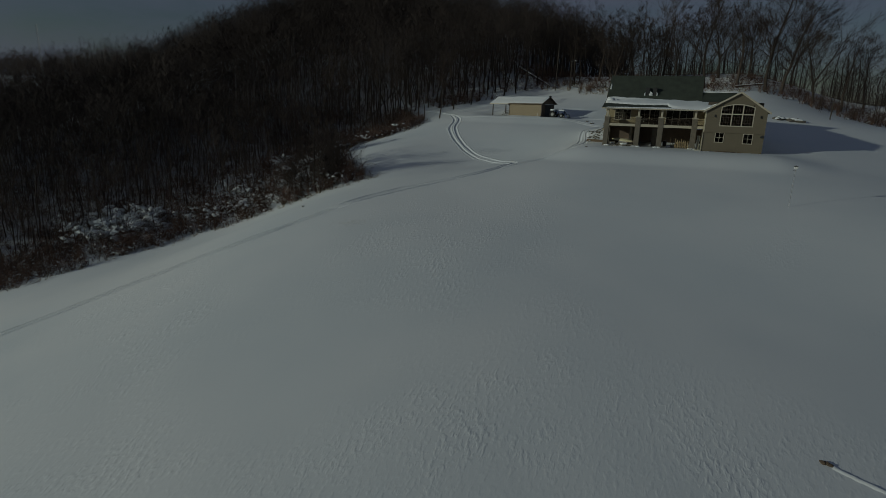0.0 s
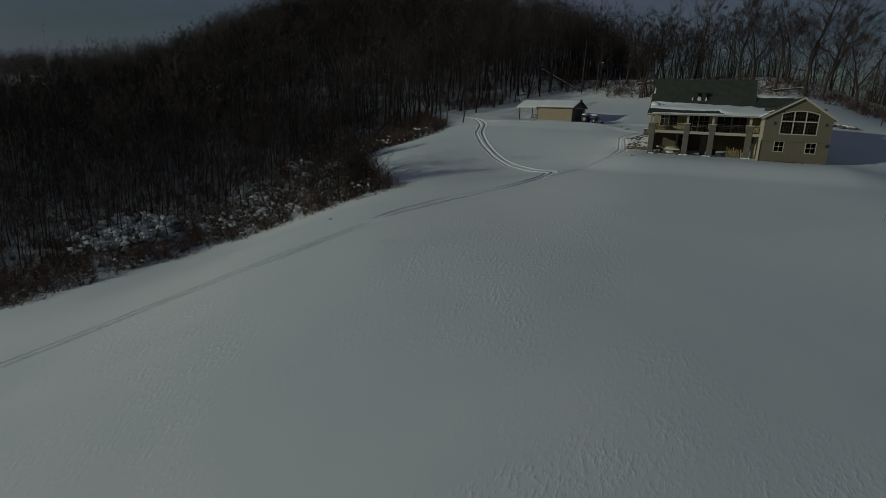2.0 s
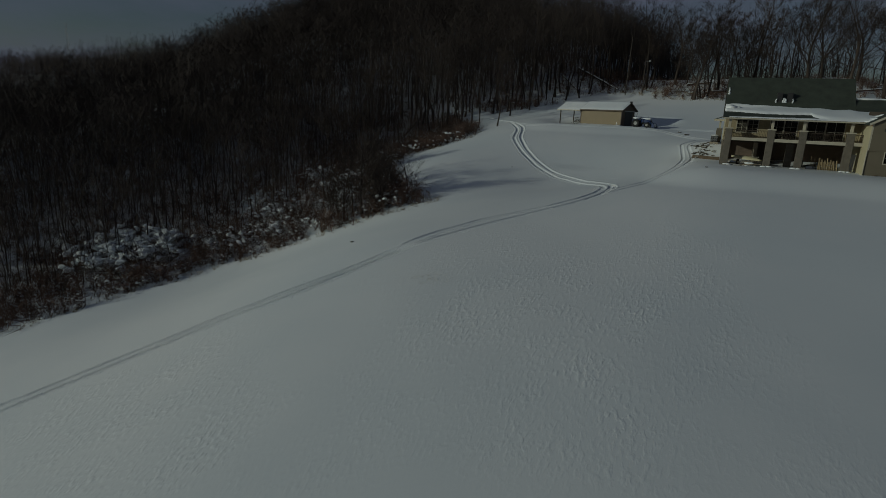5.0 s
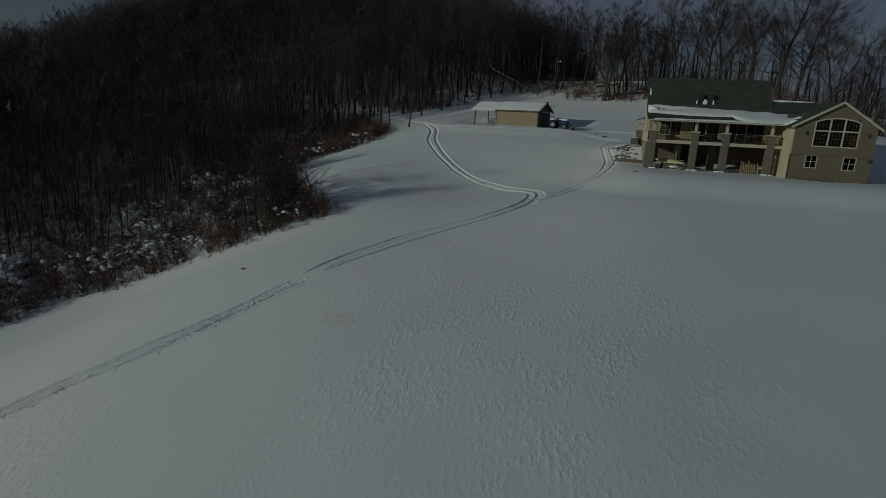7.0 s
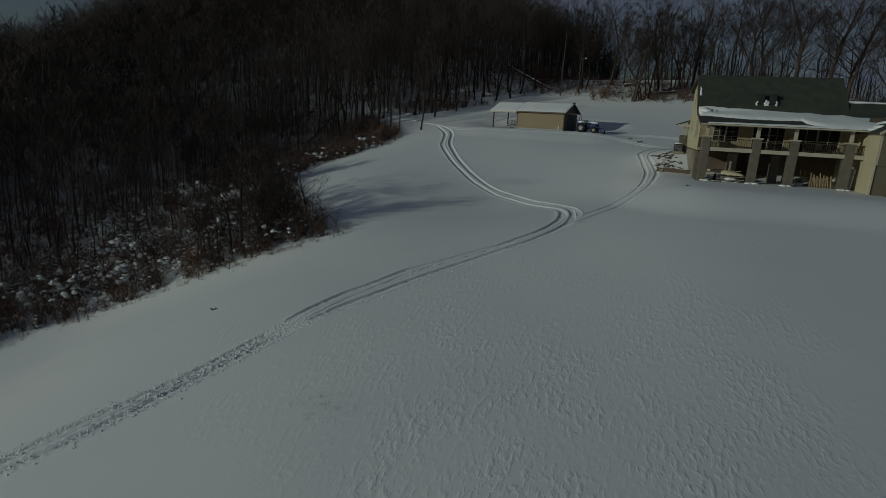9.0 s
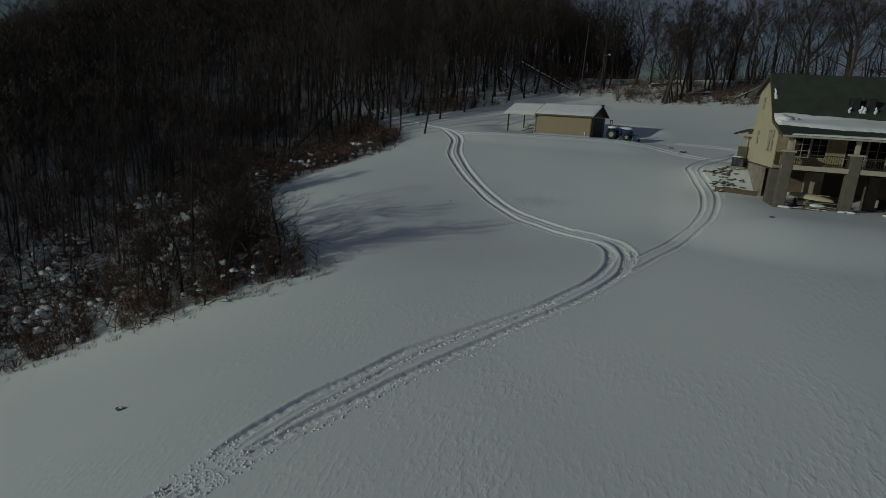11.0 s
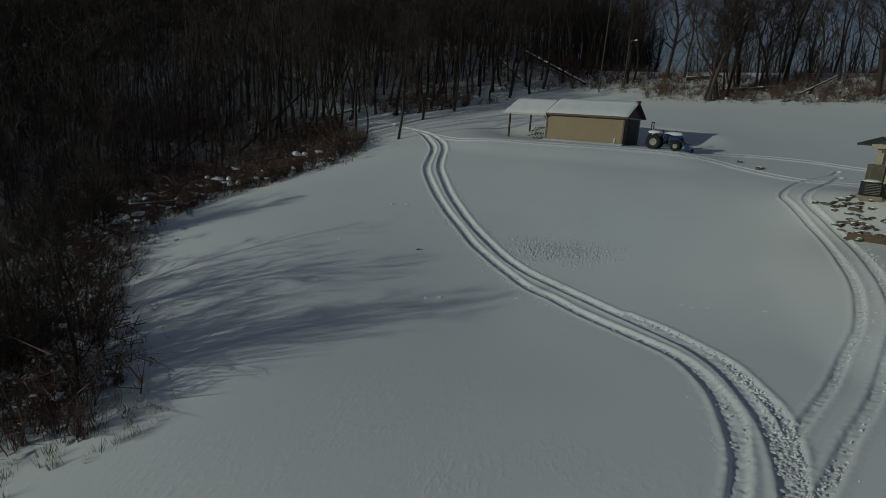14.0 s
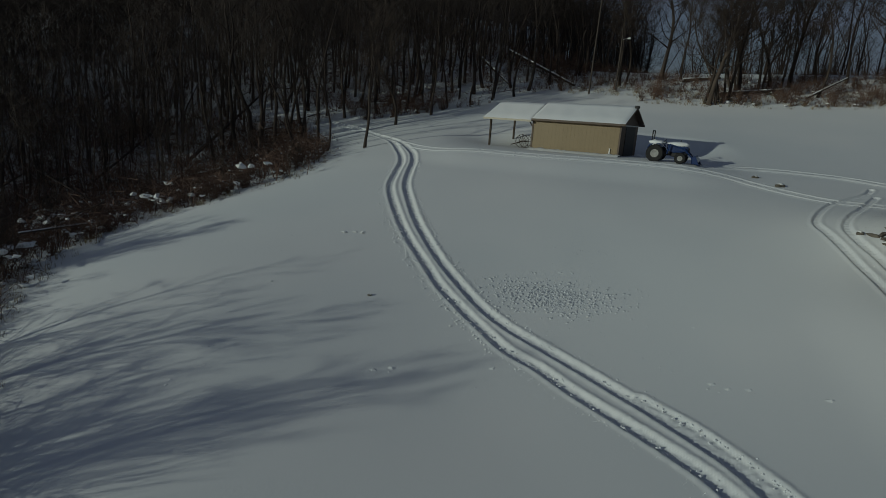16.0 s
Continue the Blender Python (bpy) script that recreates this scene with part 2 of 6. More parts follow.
def lump(bm, centre, size, seed, rough=0.25, flat=0.0, detail=2):
    """Adds an uneven rounded lump."""
    r = bmesh.ops.create_icosphere(bm, subdivisions=detail, radius=1)
    off = Vector((seed * 3.7, seed * 1.3, seed * 7.1))
    for v in r["verts"]:
        k = 1 + rough * noise.noise(v.co * 1.6 + off)
        p = v.co * k
        if flat and p.z < -flat:
            p.z = -flat
        v.co = Vector((p.x * size[0], p.y * size[1], p.z * size[2])) + Vector(centre)


def gz(x, y):
    return float(ground(x, y))


# ---- ground ----
def smooth(a, b, v):
    u = np.clip((v - a) / (b - a), 0, 1)
    return u * u * (3 - 2 * u)


def level(z, x, y, x0, x1, y0, y1, to, soft):
    """Eases the ground to a level pad."""
    d = np.hypot(np.maximum(np.maximum(x0 - x, x - x1), 0), np.maximum(np.maximum(y0 - y, y - y1), 0))
    return z + (to - z) * (1 - smooth(0, soft, d))


def ground(x, y):
    """The snow field's height: a rising slope with soft knolls, a valley to the west, a wooded hill to the north."""
    x, y = np.asarray(x, float), np.asarray(y, float)
    cx, cy = np.clip(x, -95, 45), np.clip(y, -5, 160)
    u, v = (cx + 25) / 50, (cy - 80) / 60
    z = 11.24 + 5.38 * u + 8.65 * v - 2.04 * u**2 - 2.73 * u * v + 1.36 * v**2 - 1.34 * u**3 + 2.68 * u**2 * v - 0.39 * u * v**2 + 1.78 * v**3
    for kx, ky, h in ((-40, 48, 2.26), (-60, 62, -3.35), (-37, 116, 1.83), (-66, 90, 1.04), (-50, 85, 0.84), (-72, 112, -1.14), (-22, 40, 0.33), (-5, 88, 0.8)):
        z = z + h * np.exp(-((x - kx) ** 2 + (y - ky) ** 2) / 392)
    for kx, ky, h in ((-58, 76, 0.33), (-58, 86, 0.39), (-58, 96, 0.13), (-58, 116, 0.43), (-48, 46, -0.41), (-48, 56, 1.06), (-48, 76, 0.5), (-48, 86, 0.67), (-48, 96, 0.51), (-48, 106, 0.51), (-48, 116, 0.58), (-38, 46, -0.31), (-38, 56, 0.33), (-38, 66, 0.43), (-38, 86, -0.58), (-38, 106, 0.27), (-38, 116, -0.21), (-28, 46, 0.11), (-28, 56, -0.09), (-28, 66, 0.18), (-28, 76, 0.29), (-28, 86, -1.1), (-28, 96, -0.5), (-28, 106, 0.31), (-28, 116, -0.21), (-18, 66, 0.22), (-18, 76, 0.81), (-18, 96, -0.15), (-18, 106, 0.21), (-18, 116, -0.26)):
        z = z + h * np.exp(-((x - kx) ** 2 + (y - ky) ** 2) / 162)
    z = z + 0.9 * np.exp(-((x + 13) ** 2 + (y - 101.3) ** 2) / 16)
    z = level(z, x, y, -11.5, 9.5, 84, 92, 14.85, 9)
    z = level(z, x, y, -39, -24, 115.5, 121, 18.6, 7)
    z = z - 0.06 * np.maximum(0, x - 11) * smooth(64, 84, y) * smooth(140, 112, y)
    z = z - 7 * smooth(8, 40, x) * smooth(112, 150, y)
    z = z - 0.072 * (np.sqrt((x + 13) ** 2 + 25) + x + 13) / 2 * smooth(63, 36, y)
    west, north = np.maximum(0, -95 - x), np.maximum(0, y - 160)
    z = z + 11 * (1 - np.exp(-west / 90)) * smooth(-40, 60, y) - 17 * smooth(40, 170, west) * smooth(60, 150, y)
    z = z - 9 * smooth(135, 190, -x) * smooth(70, 130, y) - 8 * smooth(270, 380, -x)
    z = z - 3.0 * np.exp(-((x + 155) ** 2 + (y - 130) ** 2) / 4600)
    hill = 1 - smooth(-60, -22, x)
    z = z + hill * 30 * (1 - np.exp(-north / 80)) - (1 - hill) * 8 * (1 - np.exp(-north / 60))
    return z - 0.02 * np.maximum(0, x - 45) - 0.03 * np.maximum(0, -5 - y)


def spaced(lo, hi, step, far, grow):
    core = list(np.arange(lo, hi + step / 2, step))
    for sign, end in ((-1, lo), (1, hi)):
        d, s, out = 0.0, step, []
        while d < far:
            s *= grow
            d += s
            out.append(end + sign * d)
        core = (out[::-1] + core) if sign < 0 else (core + out)
    return np.array(core)


GX = spaced(-78, 32, 0.55, 1700, 1.12)
GY = spaced(8, 150, 0.55, 1700, 1.12)
def curve_points(ctrl, step=0.25):
    """Even points along a smooth line through the given plan points."""
    c = np.array(ctrl, float)
    c = np.vstack([2 * c[0] - c[1], c, 2 * c[-1] - c[-2]])
    out = []
    for k in range(1, len(c) - 2):
        p0, p1, p2, p3 = c[k - 1 : k + 3]
        for t in np.linspace(0, 1, max(2, int(np.linalg.norm(p2 - p1) / step)), endpoint=False):
            out.append(0.5 * (2 * p1 + (p2 - p0) * t + (2 * p0 - 5 * p1 + 4 * p2 - p3) * t**2 + (3 * p1 - p0 - 3 * p2 + p3) * t**3))
    return np.array(out)


def offset_line(line, by):
    c = np.array(line, float)
    d = np.gradient(c, axis=0)
    d /= np.linalg.norm(d, axis=1)[:, None]
    return (c + np.stack([-d[:, 1], d[:, 0]], 1) * by).tolist()


# two wheel lines come out of the woods, part into four at the bend and run on down the field; a loop swings to the house
WHEEL_A = [(-67.4, 133.6), (-62.5, 132.0), (-57.0, 128.6), (-50.4, 120.7), (-46.6, 114), (-44.8, 110.1), (-44, 106.9), (-43.4, 104.4), (-42.5, 102.3), (-40.7, 99.2), (-39.1, 96.9), (-37.5, 95), (-36.1, 93.3), (-34.6, 91.9), (-33.2, 90.6), (-31.8, 89.3), (-30.4, 88.4), (-29.2, 87.3), (-27.2, 85.4), (-25.6, 83.6), (-24.5, 81.9), (-23.8, 79.4), (-23.65, 77.1), (-23.7, 75.3), (-24.1, 73.4), (-24.7, 71.8), (-25.6, 70.3), (-27, 68.1), (-28.4, 66.6), (-30.4, 64.3), (-32.1, 62.4), (-33.4, 60), (-34.6, 58.1), (-35.9, 55.2), (-36.5, 52.9), (-37.9, 49.8), (-39.6, 47.5), (-41.4, 45.7), (-43, 43.9), (-45, 42.1), (-48, 38.4), (-50.8, 35), (-53.4, 31.8), (-56, 28.8), (-63, 20.5), (-72, 8.5)]
WHEEL_B = [(-66.8, 132.5), (-61.8, 130.8), (-56.1, 127.4), (-49.3, 119.9), (-45.4, 113.8), (-43.8, 110.2), (-43, 107.1), (-42.3, 104.6), (-41.4, 102.6), (-39.7, 99.5), (-38.1, 97.2), (-36.6, 95.3), (-35.1, 93.7), (-33.6, 92.2), (-32.1, 91), (-30.6, 90), (-29.4, 89.1), (-28.2, 88.1), (-26.3, 86.2), (-24.8, 84.3), (-23.9, 82.8), (-23.2, 80.8), (-22.7, 77.7), (-22.65, 76), (-22.75, 74.4), (-23.0, 73.1), (-23.65, 71.55), (-24.6, 69.8), (-25.5, 68.4), (-26.5, 67.1), (-28.2, 64.8), (-29.9, 62.4), (-31.4, 60.2), (-32.6, 58.2), (-33.7, 56.5), (-34.9, 54.4), (-35.8, 52.2), (-37.3, 49.2), (-38.9, 46.8), (-40.4, 44.8), (-42, 43.1), (-44, 41.3), (-47.1, 37.7), (-49.9, 34.2), (-52.5, 31), (-55.1, 28), (-62.2, 19.7), (-71.2, 7.8)]
INNER_RUT = [(-26.6, 85.0), (-25.2, 83.2), (-24.3, 81.7), (-23.75, 80), (-23.35, 77.7), (-23.45, 76.2), (-23.8, 74.6)]
OUTER_RUT = [(-26.6, 86.9), (-25.2, 85.4), (-24.2, 83.9), (-23.05, 81.7), (-22.5, 79.5), (-22.2, 77.9), (-22.2, 76.4), (-22.45, 74.8), (-22.8, 73.1)]
MIDDLE_RUT = [(-26.3, 68.5), (-28.4, 65.75), (-30.3, 63.7), (-31.9, 61.4), (-33.1, 59.1), (-34.1, 57.2), (-34.9, 55.2), (-36.1, 52.7), (-37.6, 49.5), (-39.3, 47.1), (-41.0, 45.2), (-44.4, 41.8), (-47.5, 38)]
LOOP_W = [(-22.1, 76.7), (-20.4, 79.7), (-19.2, 82.3), (-18.1, 84.6), (-17.1, 88.1), (-16.6, 91.4), (-16.3, 95.6), (-16.6, 98.4), (-16.9, 101.2), (-17, 103), (-16.3, 104.9), (-15, 107.3), (-13.5, 109), (-12, 110.6), (-11.1, 112.2)]
LOOP_E = [(-22.8, 72.9), (-22, 74.3), (-20.8, 76.6), (-19.4, 79.1), (-18.1, 81.9), (-16.9, 84.7), (-16.2, 87.5), (-15.7, 90.4), (-15.2, 94.9), (-15.5, 97.9), (-15.9, 99.9), (-15.9, 101.9), (-14.9, 104.2), (-13.2, 107.2), (-11.6, 110)]
DRIVE_S = [(-48.5, 118.1), (-44.5, 114.5), (-42.1, 113.1), (-39.1, 112.9), (-34.8, 112.6), (-27.7, 112.9), (-23.1, 112.6), (-19.8, 112.1), (-17.1, 110.0), (-14.6, 108.1), (-12.2, 107.5), (-9, 107.3)]
DRIVE_N = [(-21.1, 114.7), (-18.7, 116), (-16.4, 116.2), (-12.3, 115.2), (-9.3, 113.3), (-6, 112), (-1, 111)]
# line, half width, depth, height of the thrown-up edge
RUTS = [(WHEEL_A, 0.27, 0.105, 0.04), (WHEEL_B, 0.27, 0.105, 0.045), (INNER_RUT, 0.16, 0.08, 0.03), (OUTER_RUT, 0.22, 0.08, 0.04), (MIDDLE_RUT, 0.15, 0.055, 0.035)]
RUTS += [(LOOP_W, 0.2, 0.075, 0.03), (LOOP_E, 0.22, 0.075, 0.03)]
RUTS += [(offset_line(DRIVE_S, 0.45), 0.15, 0.05, 0.03), (offset_line(DRIVE_S, -0.45), 0.15, 0.05, 0.03), (offset_line(DRIVE_N, 0.45), 0.15, 0.05, 0.03), (offset_line(DRIVE_N, -0.45), 0.15, 0.05, 0.03)]
rut_paths = [curve_points(line, 0.12) for line, *_ in RUTS]


def drifts(x, y):
    """The field with gentle drifts on it."""
    soft = 0.03 * np.sin(x * 0.13 + 1.7 * np.sin(y * 0.07)) * np.sin(y * 0.11 + 0.9 * np.sin(x * 0.09)) + 0.012 * np.sin(x * 0.5 + 1.3 * np.sin(y * 0.31)) * np.sin(y * 0.41 + 1.1 * np.sin(x * 0.23))
    return ground(x, y) + soft * smooth(160, 140, y) * smooth(-78, -70, x)


def nearest(path, x, y):
    best = np.full(x.shape, 9.0)
    for a in range(0, len(x), 2000):
        xs, ys = x[a : a + 2000], y[a : a + 2000]
        keep = path[(path[:, 0] > xs.min() - 1.5) & (path[:, 0] < xs.max() + 1.5) & (path[:, 1] > ys.min() - 1.5) & (path[:, 1] < ys.max() + 1.5)]
        if len(keep):
            best[a : a + 2000] = np.sqrt(((xs[:, None] - keep[None, :, 0]) ** 2 + (ys[:, None] - keep[None, :, 1]) ** 2).min(1))
    return best


gx, gy = np.meshgrid(GX, GY)
gzz = drifts(gx, gy)
nx, ny = len(GX), len(GY)
idx = np.arange(nx * ny).reshape(ny, nx)
fine = np.zeros((ny - 1, nx - 1), bool)
for p in rut_paths:
    ci, cj = np.searchsorted(GX, p[:, 0]) - 1, np.searchsorted(GY, p[:, 1]) - 1
    for di in (-1, 0, 1):
        for dj in (-1, 0, 1):
            fine[np.clip(cj + dj, 0, ny - 2), np.clip(ci + di, 0, nx - 2)] = True
fine[(GY[1:] - GY[:-1]) > 0.6, :] = False
fine[:, (GX[1:] - GX[:-1]) > 0.6] = False
quads = np.stack([idx[:-1, :-1], idx[:-1, 1:], idx[1:, 1:], idx[1:, :-1]], -1)[~fine].reshape(-1, 4)
verts = np.stack([gx, gy, gzz], -1).reshape(-1, 3)
# the cells under the wheel ruts are cut finer and pressed down
CUT = 8
jj, ii = np.nonzero(fine)
t = np.linspace(0, 1, CUT + 1)
sub_x = GX[ii][:, None, None] + (GX[ii + 1] - GX[ii])[:, None, None] * t[None, None, :]
sub_y = GY[jj][:, None, None] + (GY[jj + 1] - GY[jj])[:, None, None] * t[None, :, None]
sub_x, sub_y = np.broadcast_arrays(sub_x, sub_y)
fx, fy = sub_x.reshape(-1), sub_y.reshape(-1)
fz = drifts(fx, fy)
press, edge = np.zeros(len(fx)), np.zeros(len(fx))
# blown snow has filled the ruts where they cross the crest
filled = 1 - 0.9 * smooth(1.7, 0.5, np.abs(fy - 53.6 - 0.15 * (fx + 36))) * (fx < -30) + 0.7 * smooth(51, 44, fy)
for p, (line, half, deep, lip) in zip(rut_paths, RUTS):
    r = nearest(p, fx, fy)
    grain = 0.5 + 0.5 * np.sin(fx * 7.3 + 2 * np.sin(fy * 5.1)) * np.sin(fy * 8.7 + 1.5 * np.sin(fx * 3.9))
    press = np.minimum(press, -filled * deep * (0.75 + 0.4 * grain) * (1 - smooth(half * 0.55, half * 1.05, r)))
    edge = np.maximum(edge, filled * lip * (0.6 + 0.5 * grain) * smooth(half * 0.9, half * 1.2, r) * (1 - smooth(half * 1.3, half * 1.3 + 0.2, r)))
grit = np.sin(np.round(fx, 3) * 127.1 + np.round(fy, 3) * 311.7) * 43758.5453
grit = (grit - np.floor(grit) - 0.5) * 2
churn = (0.024 + 0.022 * smooth(54, 46, fy)) * grit * np.clip(-press * 9 + edge * 14, 0, 1)
fz = fz + np.where(press < -0.015, press, edge) + churn
k0 = len(verts)
w = CUT + 1
block = np.arange(len(fx)).reshape(-1, w, w) + k0
more = np.stack([block[:, :-1, :-1], block[:, :-1, 1:], block[:, 1:, 1:], block[:, 1:, :-1]], -1).reshape(-1, 4)
verts = np.concatenate([verts, np.stack([fx, fy, fz], -1)])
snow_ground = raw("ground", verts.tolist(), quads.tolist() + more.tolist(), SNOW, smoothed=True)
bm = bmesh.new()
bm.from_mesh(snow_ground.data)
bmesh.ops.remove_doubles(bm, verts=bm.verts[:], dist=0.002)
bm.to_mesh(snow_ground.data)
bm.free()
tagged(snow_ground, "snow-covered sloping field with wind ripples and wheel ruts", "snow field", kind="structure")


def rut_strip(name, line, profile, label, rough=0.03, seed=1, fade=0.0):
    """A strip of churned snow along a line. profile: offsets across and heights above the snow."""
    p = curve_points(line)
    d = np.gradient(p, axis=0)
    d /= np.linalg.norm(d, axis=1)[:, None]
    n = np.stack([-d[:, 1], d[:, 0]], 1)
    rnd = np.random.RandomState(seed)
    off, hgt = np.array([a for a, _ in profile]), np.array([b for _, b in profile])
    wob = np.cumsum(rnd.normal(0, 0.012, len(p)))
    wob = wob - np.linspace(wob[0], wob[-1], len(p))
    pos = p[:, None, :] + n[:, None, :] * (off[None, :, None] + wob[:, None, None])
    z = ground(pos[..., 0], pos[..., 1])
    inner = np.ones(len(off))
    inner[[0, -1]] = 0
    gain = np.ones(len(p))
    if fade:
        gain = np.clip(1.0 - fade + fade * np.sin(np.arange(len(p)) * 0.05 + seed) ** 2, 0.0, 1)
    z = z + hgt[None] * np.where(hgt[None] > 0, gain[:, None], 1) + rnd.normal(0, rough, z.shape) * inner
    k = len(off)
    ids = np.arange(len(p) * k).reshape(len(p), k)
    f = np.stack([ids[:-1, :-1], ids[:-1, 1:], ids[1:, 1:], ids[1:, :-1]], -1).reshape(-1, 4)
    ob = raw(name, np.concatenate([pos, z[..., None]], -1).reshape(-1, 3).tolist(), f.tolist(), SNOW_SOFT, smoothed=True)
    return tagged(ob, label, "tyre track", kind="structure")


rut_strip("snow_berm", DRIVE_S[3:9], [(-0.4, -0.06), (-0.2, 0.03), (0.0, 0.07), (0.2, 0.03), (0.4, -0.06)], "low ploughed ridge of snow along the drive", 0.03, 15, 0.6)
rut_strip("snow_berm", DRIVE_N, [(-0.4, -0.06), (-0.2, 0.03), (0.0, 0.06), (0.2, 0.03), (0.4, -0.06)], "low ploughed ridge of snow along the drive", 0.03, 16, 0.6)


def scuff(name, at, size, count, seed, label, big=0.16):
    """A patch of kicked-up snow crumbs."""
    rnd = random.Random(seed)
    vs, fs = [], []
    for _ in range(count):
        x, y = at[0] + rnd.gauss(0, size[0]), at[1] + rnd.gauss(0, size[1])
        r, z = big * rnd.uniform(0.3, 1), gz(x, y) - 0.02
        n = len(vs)
        a = rnd.uniform(0, 6.28)
        for k in range(5):
            vs.append((x + r * math.cos(a + k * 1.2566), y + r * math.sin(a + k * 1.2566) * 0.8, z))
        vs.append((x + rnd.uniform(-0.3, 0.3) * r, y, z + 0.02 + r * rnd.uniform(0.25, 0.65)))
        fs += [(n + k, n + (k + 1) % 5, n + 5) for k in range(5)]
    return tagged(raw(name, vs, fs, SNOW_SOFT, smoothed=True), label, "snow crumbs", kind="stuff")


scuff("snow_crumbs", (-22.6, 75.2), (0.35, 1.2), 240, 25, "churned snow crumbs where the wheel ruts meet", 0.11)
scuff("snow_crumbs", (-21.9, 75.2), (0.5, 0.8), 120, 26, "churned snow crumbs where the wheel ruts meet", 0.1)


def spill(line, count, aside, spread, seed, big):
    """Crumbs thrown out along one side of a wheel rut."""
    p = curve_points(line, 0.25)
    d = np.gradient(p, axis=0)
    d /= np.linalg.norm(d, axis=1)[:, None]
    rnd = random.Random(seed)
    vs, fs = [], []
    for _ in range(count):
        k = rnd.randrange(len(p))
        off = aside + rnd.gauss(0, spread)
        x, y = p[k, 0] - d[k, 1] * off + rnd.uniform(-0.1, 0.1), p[k, 1] + d[k, 0] * off + rnd.uniform(-0.1, 0.1)
        r, z, n, a = big * rnd.uniform(0.3, 1) ** 1.5, gz(x, y) - 0.01, len(vs), rnd.uniform(0, 6.28)
        vs += [(x + r * math.cos(a + j * 1.2566), y + r * math.sin(a + j * 1.2566) * 0.8, z) for j in range(5)] + [(x, y, z + 0.02 + r * rnd.uniform(0.3, 0.8))]
        fs += [(n + j, n + (j + 1) % 5, n + 5) for j in range(5)]
    return tagged(raw("snow_crumbs", vs, fs, SNOW_SOFT), "snow crumbs thrown out along the wheel ruts", "snow crumbs", kind="stuff")


spill(WHEEL_A[5:24], 900, -0.5, 0.22, 51, 0.07)
spill(WHEEL_B[5:24], 700, 0.45, 0.14, 52, 0.07)
spill(WHEEL_B[21:40], 1100, 0.38, 0.13, 53, 0.09)
spill(MIDDLE_RUT[:8], 500, 0.1, 0.12, 54, 0.08)
spill(WHEEL_A[24:40], 500, 0.32, 0.08, 55, 0.07)
spill(LOOP_E[1:10], 420, -0.32, 0.15, 56, 0.07)
spill(LOOP_W[1:8], 260, -0.3, 0.12, 57, 0.06)
spill(WHEEL_A[33:43], 1300, 0.0, 0.3, 61, 0.09)
spill(WHEEL_B[35:45], 1300, 0.0, 0.3, 62, 0.09)
spill(DRIVE_S[3:9], 420, 0.1, 0.4, 58, 0.09)
scuff("snow_crumbs", (-30.4, 93.9), (1.5, 0.7), 1100, 21, "kicked-up snow crumbs beside the wheel ruts", 0.11)
scuff("snow_crumbs", (-29.2, 99.5), (0.9, 1.9), 90, 22, "faint trail of disturbed snow crumbs", 0.1)
scuff("snow_crumbs", (-32.9, 105.6), (2.0, 0.9), 60, 23, "faint trail of disturbed snow crumbs", 0.1)
scuff("snow_crumbs", (-27.8, 89.0), (2.6, 1.5), 120, 24, "kicked-up snow crumbs beside the wheel ruts", 0.08)


# ---- house ----
house = thing("house", "two-storey cream-sided house with a columned porch and snowy roof", "house", (0, 0, 0))
BASE, FLOOR2 = 14.7, 17.8


def wall_cells(u0, u1, v0, v1, holes):
    """Rectangles that cover a wall but for its holes (u0, u1, v0, v1)."""
    us = sorted({u0, u1, *[h[0] for h in holes], *[h[1] for h in holes]})
    vs = sorted({v0, v1, *[h[2] for h in holes], *[h[3] for h in holes]})
    for a, b in zip(us, us[1:]):
        runs = []
        for c, d in zip(vs, vs[1:]):
            mu, mv = (a + b) / 2, (c + d) / 2
            if any(h[0] < mu < h[1] and h[2] < mv < h[3] for h in holes):
                continue
            if runs and abs(runs[-1][1] - c) < 1e-6:
                runs[-1][1] = d
            else:
                runs.append([c, d])
        for c, d in runs:
            yield a, b, c, d


def wall(name, mat, axis, at, thick, u0, u1, v0, v1, holes=(), lap=0.0, label="", parent=house, top=None):
    """A wall with openings. axis 'y': it faces -y at y = at; axis 'x': it faces -x at x = at. lap: height of lap boards on its face.
    top: a function of u that gives the height where a sloping top cuts it."""
    bm = bmesh.new()
    for a, b, c, d in wall_cells(u0, u1, v0, v1, holes):
        if lap:
            rows = max(1, round((d - c) / lap))
            h = (d - c) / rows
            for k in range(rows):
                lo, hi = c + k * h, c + (k + 1) * h
                prof = [(at - 0.022, lo), (at - 0.004, hi), (at + thick, hi), (at + thick, lo)]
                if axis == "y":
                    prism(bm, prof, "x", a, b)
                else:
                    vs = [[bm.verts.new((p[0], q, p[1])) for p in prof] for q in (a, b)]
                    fs = [bm.faces.new(vs[0]), bm.faces.new(vs[1][::-1])] + [bm.faces.new((vs[0][i], vs[1][i], vs[1][(i + 1) % 4], vs[0][(i + 1) % 4])) for i in range(4)]
                    bmesh.ops.recalc_face_normals(bm, faces=fs)
        elif axis == "y":
            box(bm, a, b, at, at + thick, c, d)
        else:
            box(bm, at, at + thick, a, b, c, d)
    bmesh.ops.remove_doubles(bm, verts=bm.verts[:], dist=0.0005)
    if top:
        for co, no in top:
            bmesh.ops.bisect_plane(bm, geom=bm.verts[:] + bm.edges[:] + bm.faces[:], plane_co=co, plane_no=no, clear_outer=True)
    return part(name, bm, mat, parent, label)


